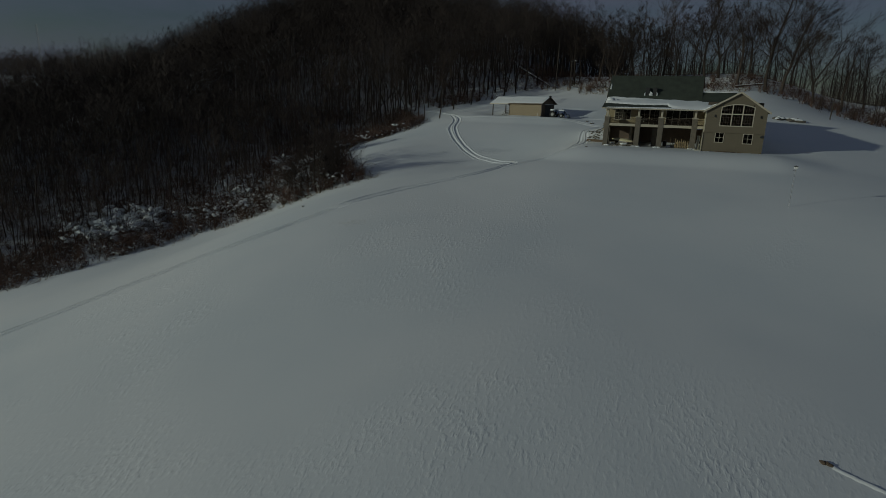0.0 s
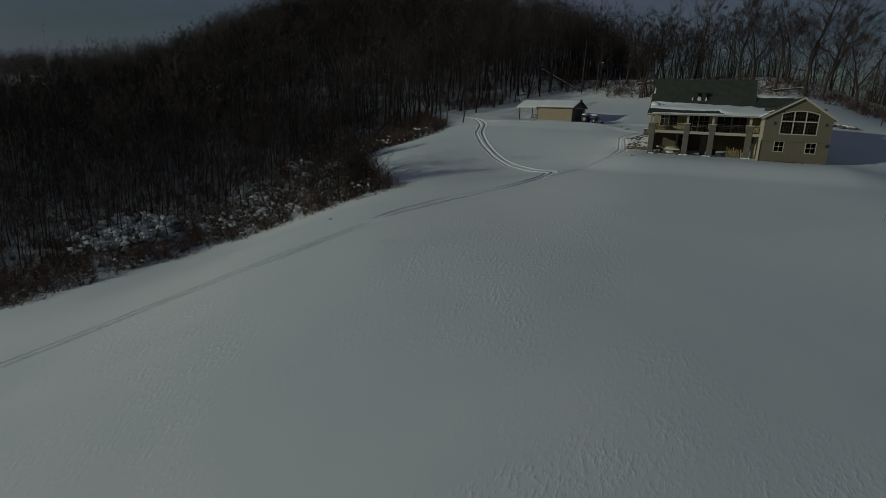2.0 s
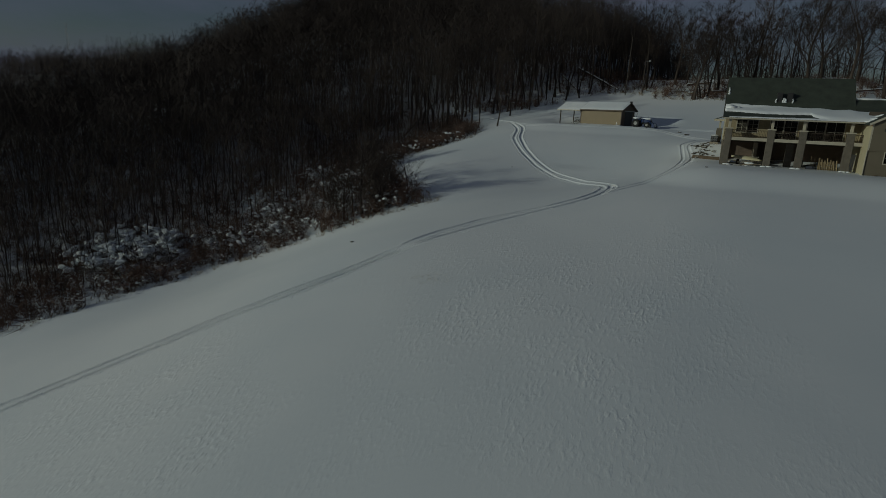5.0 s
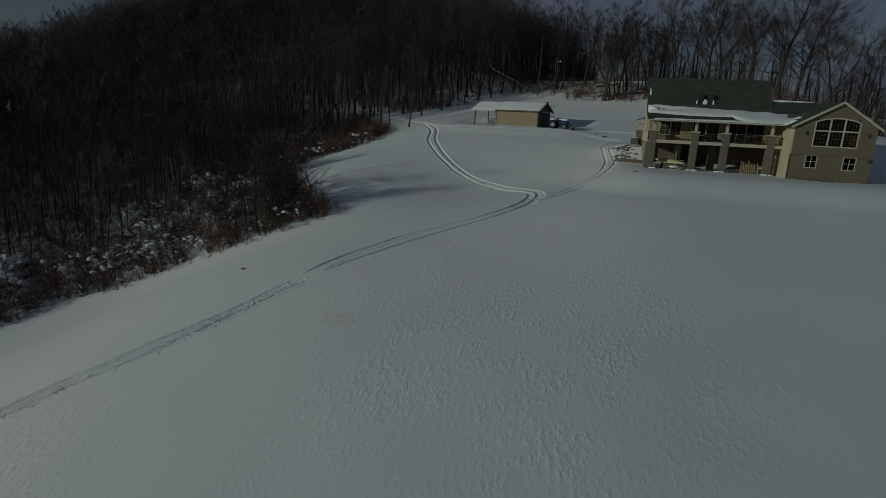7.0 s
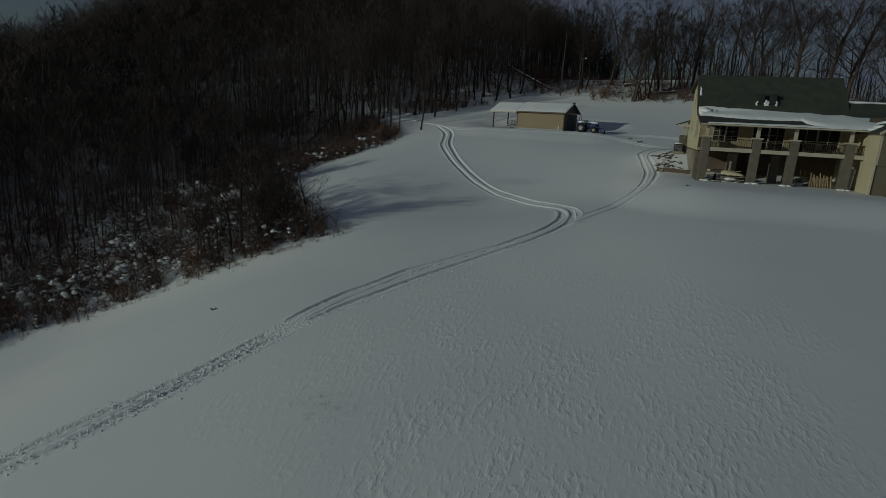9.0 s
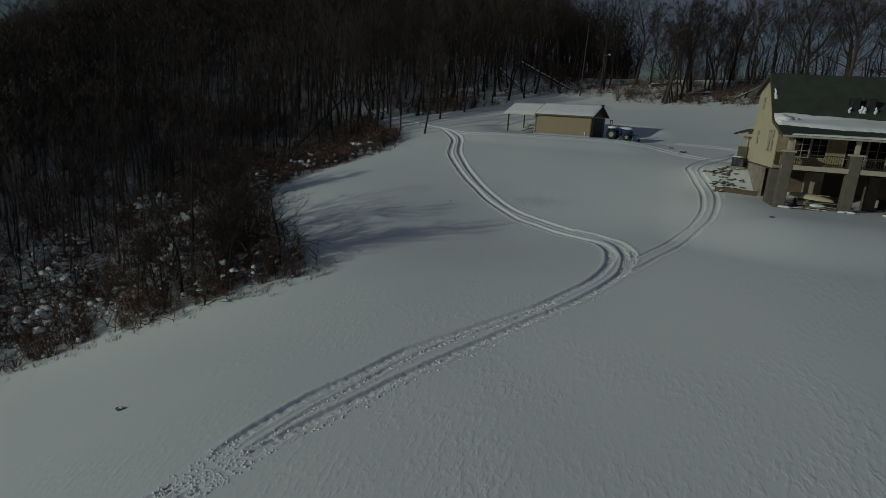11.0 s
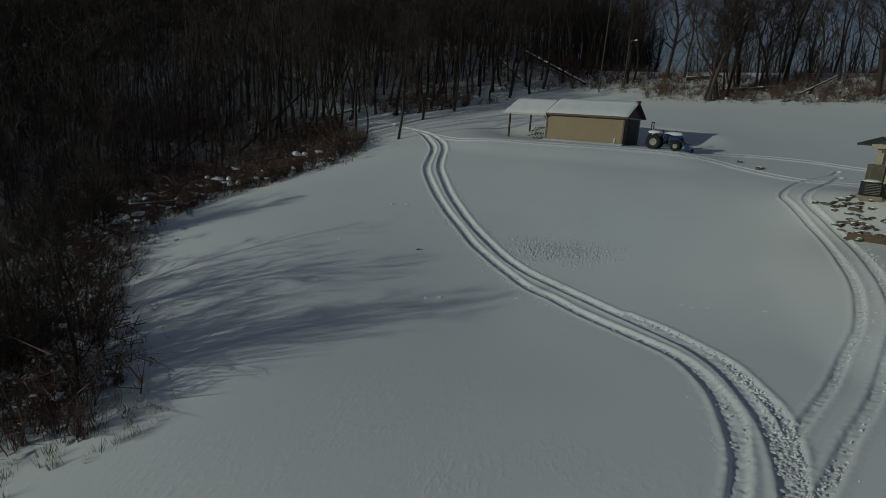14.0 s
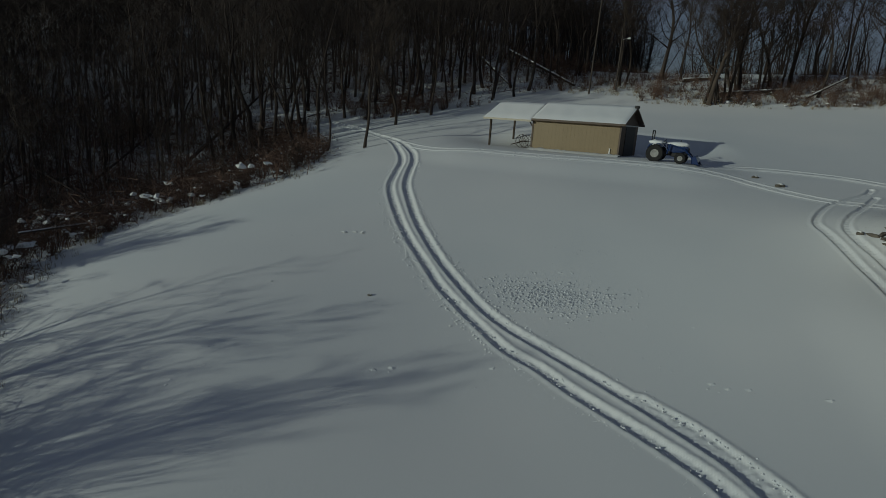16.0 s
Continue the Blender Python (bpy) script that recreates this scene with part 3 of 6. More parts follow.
def window(axis, at, u0, u1, v0, v1, cols=2, rows=2, parent=house, arch=0.0, label="", glazing=0.03):
    """A window in an opening: frame proud of the wall, muntins and one pane of glass. at: the wall's face."""
    def bx(bm, a, b, c, d, n0, n1):
        if axis == "y":
            box(bm, a, b, at + n0, at + n1, c, d)
        else:
            box(bm, at + n0, at + n1, a, b, c, d)
    w = 0.09
    bm = bmesh.new()
    for a, b, c, d in ((u0 - w, u0, v0 - w, v1 + w), (u1, u1 + w, v0 - w, v1 + w), (u0, u1, v0 - w, v0), (u0, u1, v1, v1 + w)):
        bx(bm, a, b, c, d, -0.05, 0.10)
    fr = part("window", bm, TRIM, parent, label or "pale-trimmed window with dark panes")
    for k in range(1, cols):
        u = u0 + (u1 - u0) * k / cols
        b2 = bmesh.new()
        bx(b2, u - glazing / 2, u + glazing / 2, v0, v1, 0.0, 0.05)
        part("muntin", b2, TRIM, fr)
    for k in range(1, rows):
        v = v0 + (v1 - v0) * k / rows
        b2 = bmesh.new()
        bx(b2, u0, u1, v - glazing / 2, v + glazing / 2, 0.003, 0.047)
        part("muntin", b2, TRIM, fr)
    b2 = bmesh.new()
    bx(b2, u0, u1, v0, v1, 0.055, 0.065)
    pane = part("pane", b2, GLASS, fr)
    pane.visible_shadow = False
    return fr


# main block, upper floor: west wall with its gable, front wall behind the porch
WEST, EAST, FRONT, BACK, RIDGE_Y, RIDGE_Z = -11.9, 1.3, 91.8, 101.1, 96.9, 25.4
west_win = [(92.75, 93.75, 18.97, 20.66), (93.83, 94.83, 18.97, 20.66), (98.2, 99.2, 19.5, 20.55), (98.2, 99.05, 22.55, 23.55)]
slope_f, slope_b = 0.9925, (RIDGE_Z - 24.15) / (BACK - RIDGE_Y)
wall("west_wall", SIDING, "x", WEST, 0.2, FRONT, BACK, FLOOR2 - 0.1, RIDGE_Z - 0.02, west_win, 0.24, "cream lap siding lit by low sun",
     top=[((WEST, RIDGE_Y, RIDGE_Z - 0.05), (0, -slope_f, 1)), ((WEST, RIDGE_Y, RIDGE_Z - 0.05), (0, slope_b, 1))])
part("gable_foot", prismed([(FRONT, 20.15), (92.95, 21.26), (92.95, 21.36), (FRONT, 21.05)], "x", WEST + 0.004, WEST + 0.2), SIDING, house)
for u0, u1, v0, v1 in west_win:
    window("x", WEST, u0 + 0.02, u1 - 0.02, v0, v1, 1, 2)
front_win = [(-10.6, -9.5, 18.75, 20.2), (-9.4, -8.3, 18.75, 20.2), (-7.0, -5.6, 18.06, 20.25), (-5.5, -4.2, 18.06, 20.25), (-3.2, -1.4, 18.06, 20.25), (-1.3, 0.5, 18.06, 20.25)]
wall("front_wall", SHAKE, "y", FRONT, 0.2, WEST, 2.05, FLOOR2 - 0.1, 21.0, front_win, 0.19, "shingled wall behind the porch")
for u0, u1, v0, v1 in front_win:
    window("y", FRONT, u0 + 0.02, u1 - 0.02, v0, v1, 2, 3 if u1 - u0 < 1.5 else 2)
part("east_wall", boxed(EAST - 0.2, EAST, FRONT + 0.2, BACK, FLOOR2, 21.2), SIDING, house)
part("east_gable", prismed([(93.4, 21.6), (BACK, 21.6), (BACK, 24.1), (RIDGE_Y, RIDGE_Z - 0.06)], "x", EAST - 0.2, EAST - 0.01), SIDING, house)
part("back_wall", boxed(WEST + 0.2, EAST, BACK - 0.2, BACK, 15.2, 24.0), SIDING, house)
part("upper_floor", boxed(WEST + 0.02, EAST, FRONT + 0.2, BACK - 0.2, FLOOR2 - 0.25, FLOOR2 - 0.02), INNER, house)
part("room_partition", boxed(WEST + 0.3, EAST, FRONT + 3.2, FRONT + 3.3, FLOOR2, 21.4), INNER, house)
# lower floor, set back under the porch
part("foundation", boxed(WEST + 0.04, WEST + 0.3, 95.0, BACK - 0.01, 14.2, FLOOR2 - 0.1), FOUND, house, "grey block foundation with pale mortar")
part("lower_wall", boxed(WEST + 0.3, 2.05, 96.3, 96.55, BASE - 0.4, FLOOR2 - 0.25), RUST, house, "reddish-brown wall in the shade under the porch")
part("lower_side_wall", boxed(-8.2, -7.9, 92.4, 96.3, BASE - 0.4, FLOOR2 - 0.25), FOUND, house)
for x in (WEST, -4.9):
    part("pier", boxed(x, x + 0.75, 91.9, 92.65, BASE - 0.4, FLOOR2 - 0.24, 0.02), STONE, house, "square stuccoed pier under the house wall")
part("porch_slab", boxed(WEST, 2.0, 89.0, 96.3, BASE - 0.5, BASE + 0.12), FOUND, house, "bare concrete slab under the porch")

# porch: columns, deck, rails, beam
COLUMNS = (-11.78, -7.28, -4.08, 0.46)
for x in COLUMNS:
    col = part("column", boxed(x, x + 0.74, 89.42, 90.16, BASE - 0.6, 19.1, 0.025), STONE, house, "square stuccoed porch column")
    part("column_cap", boxed(x - 0.07, x + 0.81, 89.35, 90.23, 19.1, 19.24, 0.02), TRIM, col)
    part("slim_post", boxed(x + 0.22, x + 0.52, 89.64, 89.94, 19.24, 20.3, 0.02), TRIM, col)
part("porch_deck", boxed(WEST, 2.03, 89.55, FRONT, 17.84, 18.0), DECK, house, "weathered timber porch deck")
part("deck_fascia", boxed(WEST + 0.1, 2.03, 89.48, 89.55, 17.78, 18.14), TRIM, house, "pale fascia board along the porch deck")
part("porch_beam", boxed(WEST, 2.03, 89.55, 90.0, 20.24, 20.52), TRIM, house)
part("porch_ceiling", boxed(WEST, 2.03, 90.0, FRONT, 20.44, 20.5), INNER, house)
for a, b in ((-11.0, -7.3), (-6.5, -4.1), (-3.3, 0.44), (1.22, 2.0)):
    rail = part("railing", boxed(a, b, 89.72, 89.8, 18.95, 19.02), POST, house, "dark porch railing with thin balusters")
    part("bottom_rail", boxed(a, b, 89.73, 89.79, 18.2, 18.25), POST, rail)
    n = max(2, round((b - a) / 0.16))
    for k in range(n + 1):
        u = a + 0.02 + (b - a - 0.04) * k / n
        part("baluster", boxed(u - 0.012, u + 0.012, 89.745, 89.775, 18.25, 18.95), POST, rail)
side = part("railing", boxed(WEST + 0.02, WEST + 0.1, 90.2, FRONT, 18.95, 19.02), POST, house, "dark porch railing with thin balusters")
for k in range(10):
    u = 90.3 + 0.15 * k
    part("baluster", boxed(WEST + 0.045, WEST + 0.075, u - 0.012, u + 0.012, 18.02, 18.95), POST, side)


def slab(bm, pts, thick):
    """A sloping slab: its upper face through the points, thickened downwards."""
    up = [bm.verts.new(p) for p in pts]
    dn = [bm.verts.new((p[0], p[1], p[2] - thick)) for p in pts]
    n = len(pts)
    fs = [bm.faces.new(up), bm.faces.new(dn[::-1])] + [bm.faces.new((up[k], dn[k], dn[(k + 1) % n], up[(k + 1) % n])) for k in range(n)]
    bmesh.ops.recalc_face_normals(bm, faces=fs)


def slabbed(pts, thick):
    bm = bmesh.new()
    slab(bm, pts, thick)
    return bm


# roofs
BREAK_Y, BREAK_Z, EAVE_Y, EAVE_Z = 92.9, 21.55, 88.9, 20.42
OX = WEST - 0.35
main_roof = part("main_roof", slabbed([(OX, BREAK_Y, BREAK_Z), (EAST + 0.1, BREAK_Y, BREAK_Z), (EAST + 0.1, RIDGE_Y, RIDGE_Z + 0.12), (OX, RIDGE_Y, RIDGE_Z + 0.12)], 0.16), ROOF, house, "steep dark green shingle roof, bare of snow")
part("rear_roof", slabbed([(OX, RIDGE_Y, RIDGE_Z + 0.12), (EAST + 0.1, RIDGE_Y, RIDGE_Z + 0.12), (EAST + 0.1, BACK + 0.6, 24.05), (OX, BACK + 0.6, 24.05)], 0.16), ROOF, house)
porch_roof = part("porch_roof", slabbed([(OX, EAVE_Y, EAVE_Z), (2.4, EAVE_Y, EAVE_Z - 0.02), (4.6, BREAK_Y, BREAK_Z), (OX, BREAK_Y, BREAK_Z)], 0.14), ROOF, house, "shallow dark shingle porch roof with sliding snow")
part("rake_board", slabbed([(OX - 0.03, EAVE_Y, EAVE_Z + 0.01), (OX, EAVE_Y, EAVE_Z + 0.01), (OX, BREAK_Y, BREAK_Z + 0.01), (OX - 0.03, BREAK_Y, BREAK_Z + 0.01)], 0.24), BROWN, house)
part("rake_board", slabbed([(OX - 0.03, BREAK_Y, BREAK_Z + 0.01), (OX, BREAK_Y, BREAK_Z + 0.01), (OX, RIDGE_Y, RIDGE_Z + 0.13), (OX - 0.03, RIDGE_Y, RIDGE_Z + 0.13)], 0.24), BROWN, house)
part("rake_board", slabbed([(OX - 0.03, RIDGE_Y, RIDGE_Z + 0.13), (OX, RIDGE_Y, RIDGE_Z + 0.13), (OX, BACK + 0.6, 24.06), (OX - 0.03, BACK + 0.6, 24.06)], 0.24), BROWN, house)
part("gutter", boxed(OX, 2.3, EAVE_Y - 0.12, EAVE_Y, EAVE_Z - 0.16, EAVE_Z - 0.03), TRIM, house)
link_roof = part("link_roof", slabbed([(EAST + 0.12, 91.9, 21.3), (6.0, 91.9, 21.3), (6.0, 95, 23.05), (EAST + 0.12, 95, 23.05)], 0.14), ROOF, house)
part("link_rear_roof", slabbed([(EAST + 0.12, 95, 23.05), (6.0, 95, 23.05), (6.0, 99, 21.2), (EAST + 0.12, 99, 21.2)], 0.14), ROOF, house)

# east wing with its gable front
WX0, WX1, WF, WB, WE, WP = 2.05, 9.5, 86.8, 99.0, 20.36, 22.75
WMID = (WX0 + WX1) / 2 + 0.2
big = (3.98, 7.84, 18.42, 21.2)
small = [(3.62, 4.6, 16.18, 17.38), (7.06, 8.1, 16.12, 17.34)]
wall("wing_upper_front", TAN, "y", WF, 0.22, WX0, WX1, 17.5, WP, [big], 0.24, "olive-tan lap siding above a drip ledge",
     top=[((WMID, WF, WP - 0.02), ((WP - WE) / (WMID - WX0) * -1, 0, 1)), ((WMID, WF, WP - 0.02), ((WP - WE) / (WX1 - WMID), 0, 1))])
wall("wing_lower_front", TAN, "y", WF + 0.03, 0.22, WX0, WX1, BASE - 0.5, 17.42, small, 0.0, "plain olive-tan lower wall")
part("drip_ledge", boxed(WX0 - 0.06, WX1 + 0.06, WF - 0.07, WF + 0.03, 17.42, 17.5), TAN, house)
wall("wing_west_upper", SIDING, "x", WX0, 0.2, WF + 0.22, WB, 17.5, WE, (), 0.24, "cream lap siding lit by low sun")
part("wing_west_lower", boxed(WX0 + 0.02, WX0 + 0.22, WF + 0.25, WB, BASE - 0.5, 17.5), SIDING, house)
part("wing_east_wall", boxed(WX1 - 0.2, WX1, WF + 0.22, WB, BASE - 0.5, WE), SIDING, house)
part("wing_back_wall", boxed(WX0 + 0.2, WX1 - 0.2, WB - 0.2, WB, BASE - 0.5, WE + 0.9), SIDING, house)
part("wing_floor", boxed(WX0 + 0.22, WX1 - 0.2, WF + 0.25, WB - 0.2, 17.42, 17.6), INNER, house)
part("wing_partition", boxed(WX0 + 0.22, WX1 - 0.2, WF + 4.0, WF + 4.1, BASE, 21.6), INNER, house)
for u0, u1, v0, v1 in small:
    window("y", WF + 0.03, u0, u1, v0, v1, 2, 2, glazing=0.045)
# the great window: three lights below, three arched ones above
u0, u1, v0, v1 = big
bw = part("great_window", boxed(u0 - 0.12, u1 + 0.12, WF - 0.05, WF + 0.1, v0 - 0.12, v0), TRIM, house, "large arched grid window with pale frame")
part("jamb", boxed(u0 - 0.12, u0, WF - 0.05, WF + 0.1, v0, 20.86), TRIM, bw)
part("jamb", boxed(u1, u1 + 0.12, WF - 0.05, WF + 0.1, v0, 20.86), TRIM, bw)


def arch(u):
    s = (u - (u0 + u1) / 2) / ((u1 - u0) / 2)
    return 21.16 - 0.36 * s * s


steps = [u0 - 0.12 + (u1 - u0 + 0.24) * k / 16 for k in range(17)]
part("arched_head", prismed([(u, arch(u)) for u in steps] + [(u, arch(u) + 0.12) for u in reversed(steps)], "y", WF - 0.06, WF + 0.09), TRIM, bw)
for some in (steps[1:6], steps[-6:-1]):
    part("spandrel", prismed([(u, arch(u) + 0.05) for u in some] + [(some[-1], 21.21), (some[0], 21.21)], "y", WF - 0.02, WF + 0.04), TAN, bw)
third = (u1 - u0) / 3
for k in (1, 2):
    part("mullion", boxed(u0 + k * third - 0.07, u0 + k * third + 0.07, WF - 0.03, WF + 0.09, v0, arch(u0 + k * third)), TRIM, bw)
part("transom", boxed(u0, u1, WF - 0.028, WF + 0.088, 19.86, 20.0), TRIM, bw)
for k in range(3):
    a, b = u0 + k * third + (0.07 if k else 0), u0 + (k + 1) * third - (0.07 if k < 2 else 0)
    for lo, hi, rows in ((v0, 19.86, 4), (20.0, 21.1, 2)):
        pn = part("pane", boxed(a, b, WF + 0.05, WF + 0.06, lo, hi), GLASS, bw)
        pn.visible_shadow = False
        for j in range(1, 4):
            u = a + (b - a) * j / 4
            part("muntin", boxed(u - 0.014, u + 0.014, WF + 0.02, WF + 0.05, lo, hi), BROWN, pn)
        for j in range(1, rows):
            v = lo + (hi - lo) * j / rows
            part("muntin", boxed(a, b, WF + 0.022, WF + 0.048, v - 0.014, v + 0.014), BROWN, pn)
EO = 0.38
sl = (WP - WE) / (WMID - WX0)
sr = (WP - WE) / (WX1 - WMID)
part("wing_west_roof", slabbed([(WX0 - EO, WF - 0.35, WE - EO * sl + 0.16), (WMID, WF - 0.35, WP + 0.16), (WMID, WB + 0.3, WP + 0.16), (WX0 - EO, WB + 0.3, WE - EO * sl + 0.16)], 0.15), ROOF, house, "dark green shingle slope of the wing roof")
part("wing_east_roof", slabbed([(WX1 + EO, WF - 0.35, WE - EO * sr + 0.16), (WX1 + EO, WB + 0.3, WE - EO * sr + 0.16), (WMID, WB + 0.3, WP + 0.16), (WMID, WF - 0.35, WP + 0.16)], 0.15), ROOF, house, "dark green shingle slope of the wing roof")
part("rake_board", slabbed([(WX0 - EO, WF - 0.39, WE - EO * sl + 0.17), (WMID, WF - 0.39, WP + 0.17), (WMID, WF - 0.35, WP + 0.17), (WX0 - EO, WF - 0.35, WE - EO * sl + 0.17)], 0.26), TRIM, house)
part("rake_board", slabbed([(WMID, WF - 0.39, WP + 0.17), (WX1 + EO, WF - 0.39, WE - EO * sr + 0.17), (WX1 + EO, WF - 0.35, WE - EO * sr + 0.17), (WMID, WF - 0.35, WP + 0.17)], 0.26), TRIM, house)
part("corner_board", boxed(WX0 - 0.03, WX0 + 0.09, WF - 0.035, WF + 0.1, 17.5, WE - 0.1), TRIM, house)
bm = bmesh.new()
rod(bm, (WX0 - 0.06, WF - 0.08, 14.85), (WX0 - 0.06, WF - 0.08, 17.5), 0.045)
rod(bm, (WX0 - 0.06, WF - 0.08, 14.86), (WX0 - 0.1, WF - 0.5, 14.86), 0.045)
part("downspout", bm, TRIM, house, "pale downspout at the wing corner")
for x in (3.2, 8.75):
    bm = bmesh.new()
    box(bm, x - 0.07, x + 0.07, WF - 0.04, WF, 19.55, 19.8)
    rod(bm, (x, WF - 0.12, 19.5), (x, WF - 0.12, 19.82), 0.09, 0.06)
    part("wall_lantern", bm, DARK, house, "dark wall lantern")
dish = bmesh.new()
rod(dish, (9.3, WF - 0.02, 16.9), (9.25, WF - 0.4, 17.05), 0.03)
rod(dish, (9.25, WF - 0.4, 17.05), (9.22, WF - 0.46, 17.1), 0.08, 0.24, 16)
part("satellite_dish", dish, DARK, house, "small dark dish on the wing corner")
# two box vents on the main slope, snow packed between them
def slope_z(y):
    return BREAK_Z + (y - BREAK_Y) * (RIDGE_Z + 0.12 - BREAK_Z) / (RIDGE_Y - BREAK_Y)


for x in (-6.36, -5.28):
    bm = bmesh.new()
    box(bm, x - 0.3, x + 0.3, 93.85, 94.7, slope_z(94.2) - 0.45, slope_z(94.2) + 0.75, 0.03)
    part("roof_vent", bm, DARK, house, "dark box vent poking from the roof")
for k, (x, w, h) in enumerate(((-6.74, 0.07, 0.34), (-5.93, 0.12, 0.5), (-5.72, 0.13, 0.4), (-4.93, 0.07, 0.4))):
    bm = bmesh.new()
    for m in range(5):
        lump(bm, (x + 0.05 * math.sin(k + m * 2.0), 93.84 - 0.02 * m, slope_z(93.85) + h * (m / 4 - 0.25)), (w * (1.1 - 0.1 * m), 0.13, h * 0.3), k * 7 + m, 0.7)
    part("snow_cap", bm, SNOW_SOFT, house, "snow packed against the roof vents", True)


def roof_snow(name, x0, x1, y0, y1, z_of, lower, upper, thick, seed, label, nx=90, ny=14):
    """Snow lying on a roof, between an uneven lower and upper edge."""
    vs, fs = [], []
    off = Vector((seed, seed * 2.1, 0))
    for i in range(nx + 1):
        x = x0 + (x1 - x0) * i / nx
        a, b = lower(x), upper(x)
        for j in range(ny + 1):
            t = j / ny
            y = a + (b - a) * t
            edge = min(1.0, 6 * min(t, 1 - t, i / nx * 6, (nx - i) / nx * 6)) ** 0.5
            h = thick * edge * (0.85 + 0.32 * noise.noise(Vector((x * 0.5, y * 0.5, 0)) + off)) + 0.012
            vs.append((x, y, z_of(x, y) + max(h, 0.012)))
    w = ny + 1
    for i in range(nx):
        for j in range(ny):
            n = i * w + j
            fs.append((n, n + w, n + w + 1, n + 1))
    ob = raw(name, vs, fs, SNOW_SOFT, house, True)
    ob["label"] = label
    return ob


def porch_z(x, y):
    return EAVE_Z + (y - EAVE_Y) * (BREAK_Z - EAVE_Z) / (BREAK_Y - EAVE_Y) if y <= BREAK_Y else BREAK_Z + (y - BREAK_Y) * (RIDGE_Z + 0.12 - BREAK_Z) / (RIDGE_Y - BREAK_Y)


def wob(x, s, amp, f=1.3):
    return amp * (noise.noise(Vector((x * f, s, 0))) + 0.5 * noise.noise(Vector((x * f * 2.7, s + 9, 0))))


# the upper sheet that has slid, and the strip left along the eave
roof_snow("slid_snow", OX + 0.1, 4.75, 0, 0, porch_z, lambda x: max(EAVE_Y - 0.05, 91.4 - 0.4 * math.sin(max(0, x + 11.5) * 0.36) + wob(x, 2, 0.2, 1.1) - 0.05 * (x + 12) if x < -3 else 90.1 - (x + 3) * 0.9), lambda x: 93.5 + wob(x, 5, 0.12, 0.7) - 0.035 * (x + 12) if x < 1 else 93.05, 0.26, 3, "thick sheet of snow sliding down the porch roof")
roof_snow("eave_snow", OX + 0.6, -1.5, 0, 0, porch_z, lambda x: EAVE_Y - 0.03, lambda x: EAVE_Y + 0.16 + 0.045 * (x + 12) + wob(x, 8, 0.12), 0.08, 4, "thin strip of snow left along the eave", 70, 6)
bm = bmesh.new()
lump(bm, (OX + 0.72, 92.75, porch_z(0, 92.75) + 0.08), (0.62, 0.85, 0.36), 4, 0.45)
lump(bm, (OX + 0.4, 92.1, porch_z(0, 92.1) + 0.02), (0.34, 0.5, 0.2), 7, 0.5)
lump(bm, (OX + 1.35, 92.9, porch_z(0, 92.9) + 0.05), (0.6, 0.6, 0.26), 9, 0.5)
part("snow_heap", bm, SNOW_SOFT, house, "heap of snow at the roof edge", True)
bm = bmesh.new()
for k in range(7):
    y = 94.75 + 0.12 * k
    lump(bm, (OX + 0.3 + 0.03 * math.sin(k * 1.9), y, porch_z(0, y) - 0.03), (0.13 - 0.012 * k, 0.16, 0.17), k + 6, 0.4)
part("snow_scrap", bm, SNOW_SOFT, house, "scrap of snow clinging to the roof edge", True)
bm = bmesh.new()
lump(bm, (2.9, 89.1, 20.72), (0.8, 0.7, 0.26), 8, 0.6)
lump(bm, (2.1, 88.95, 20.5), (0.4, 0.35, 0.2), 9, 0.6)
lump(bm, (3.6, 90.3, 21.15), (0.8, 1.0, 0.22), 10, 0.5)
lump(bm, (4.3, 91.6, 21.5), (0.7, 1.0, 0.2), 11, 0.5)
part("snow_heap", bm, SNOW_SOFT, house, "lumpy snow in the roof valley", True)
bm = bmesh.new()
for k in range(14):
    lump(bm, (1.6 + k * 0.3, 95.05 + 0.1 * math.sin(k), 23.08), (0.5, 0.4, 0.17 - 0.007 * k), 1, 0.2)
part("ridge_snow", bm, SNOW_SOFT, house, "long drift of snow along the low ridge", True)

# side stoop by the north-west corner
part("stoop_pier", boxed(-12.75, -12.0, 101.7, 102.4, 16.3, 19.0, 0.02), STONE, house, "stuccoed pier of the side stoop")
part("stoop_post", boxed(-12.5, -12.25, 101.92, 102.17, 19.0, 20.2), TRIM, house)
part("stoop_roof", slabbed([(-13.2, 101.15, 20.25), (-13.2, 103.6, 20.25), (-11.2, 103.6, 21.0), (-11.2, 101.15, 21.0)], 0.12), ROOF, house, "small lean-to roof of the side stoop, dusted with snow")
part("stoop_fascia", boxed(-13.22, -11.9, 101.11, 101.15, 20.0, 20.25), TRIM, house)
part("stoop_back_wall", boxed(-11.9, -8.0, 101.1, 103.4, 16.0, 21.0), SIDING, house)


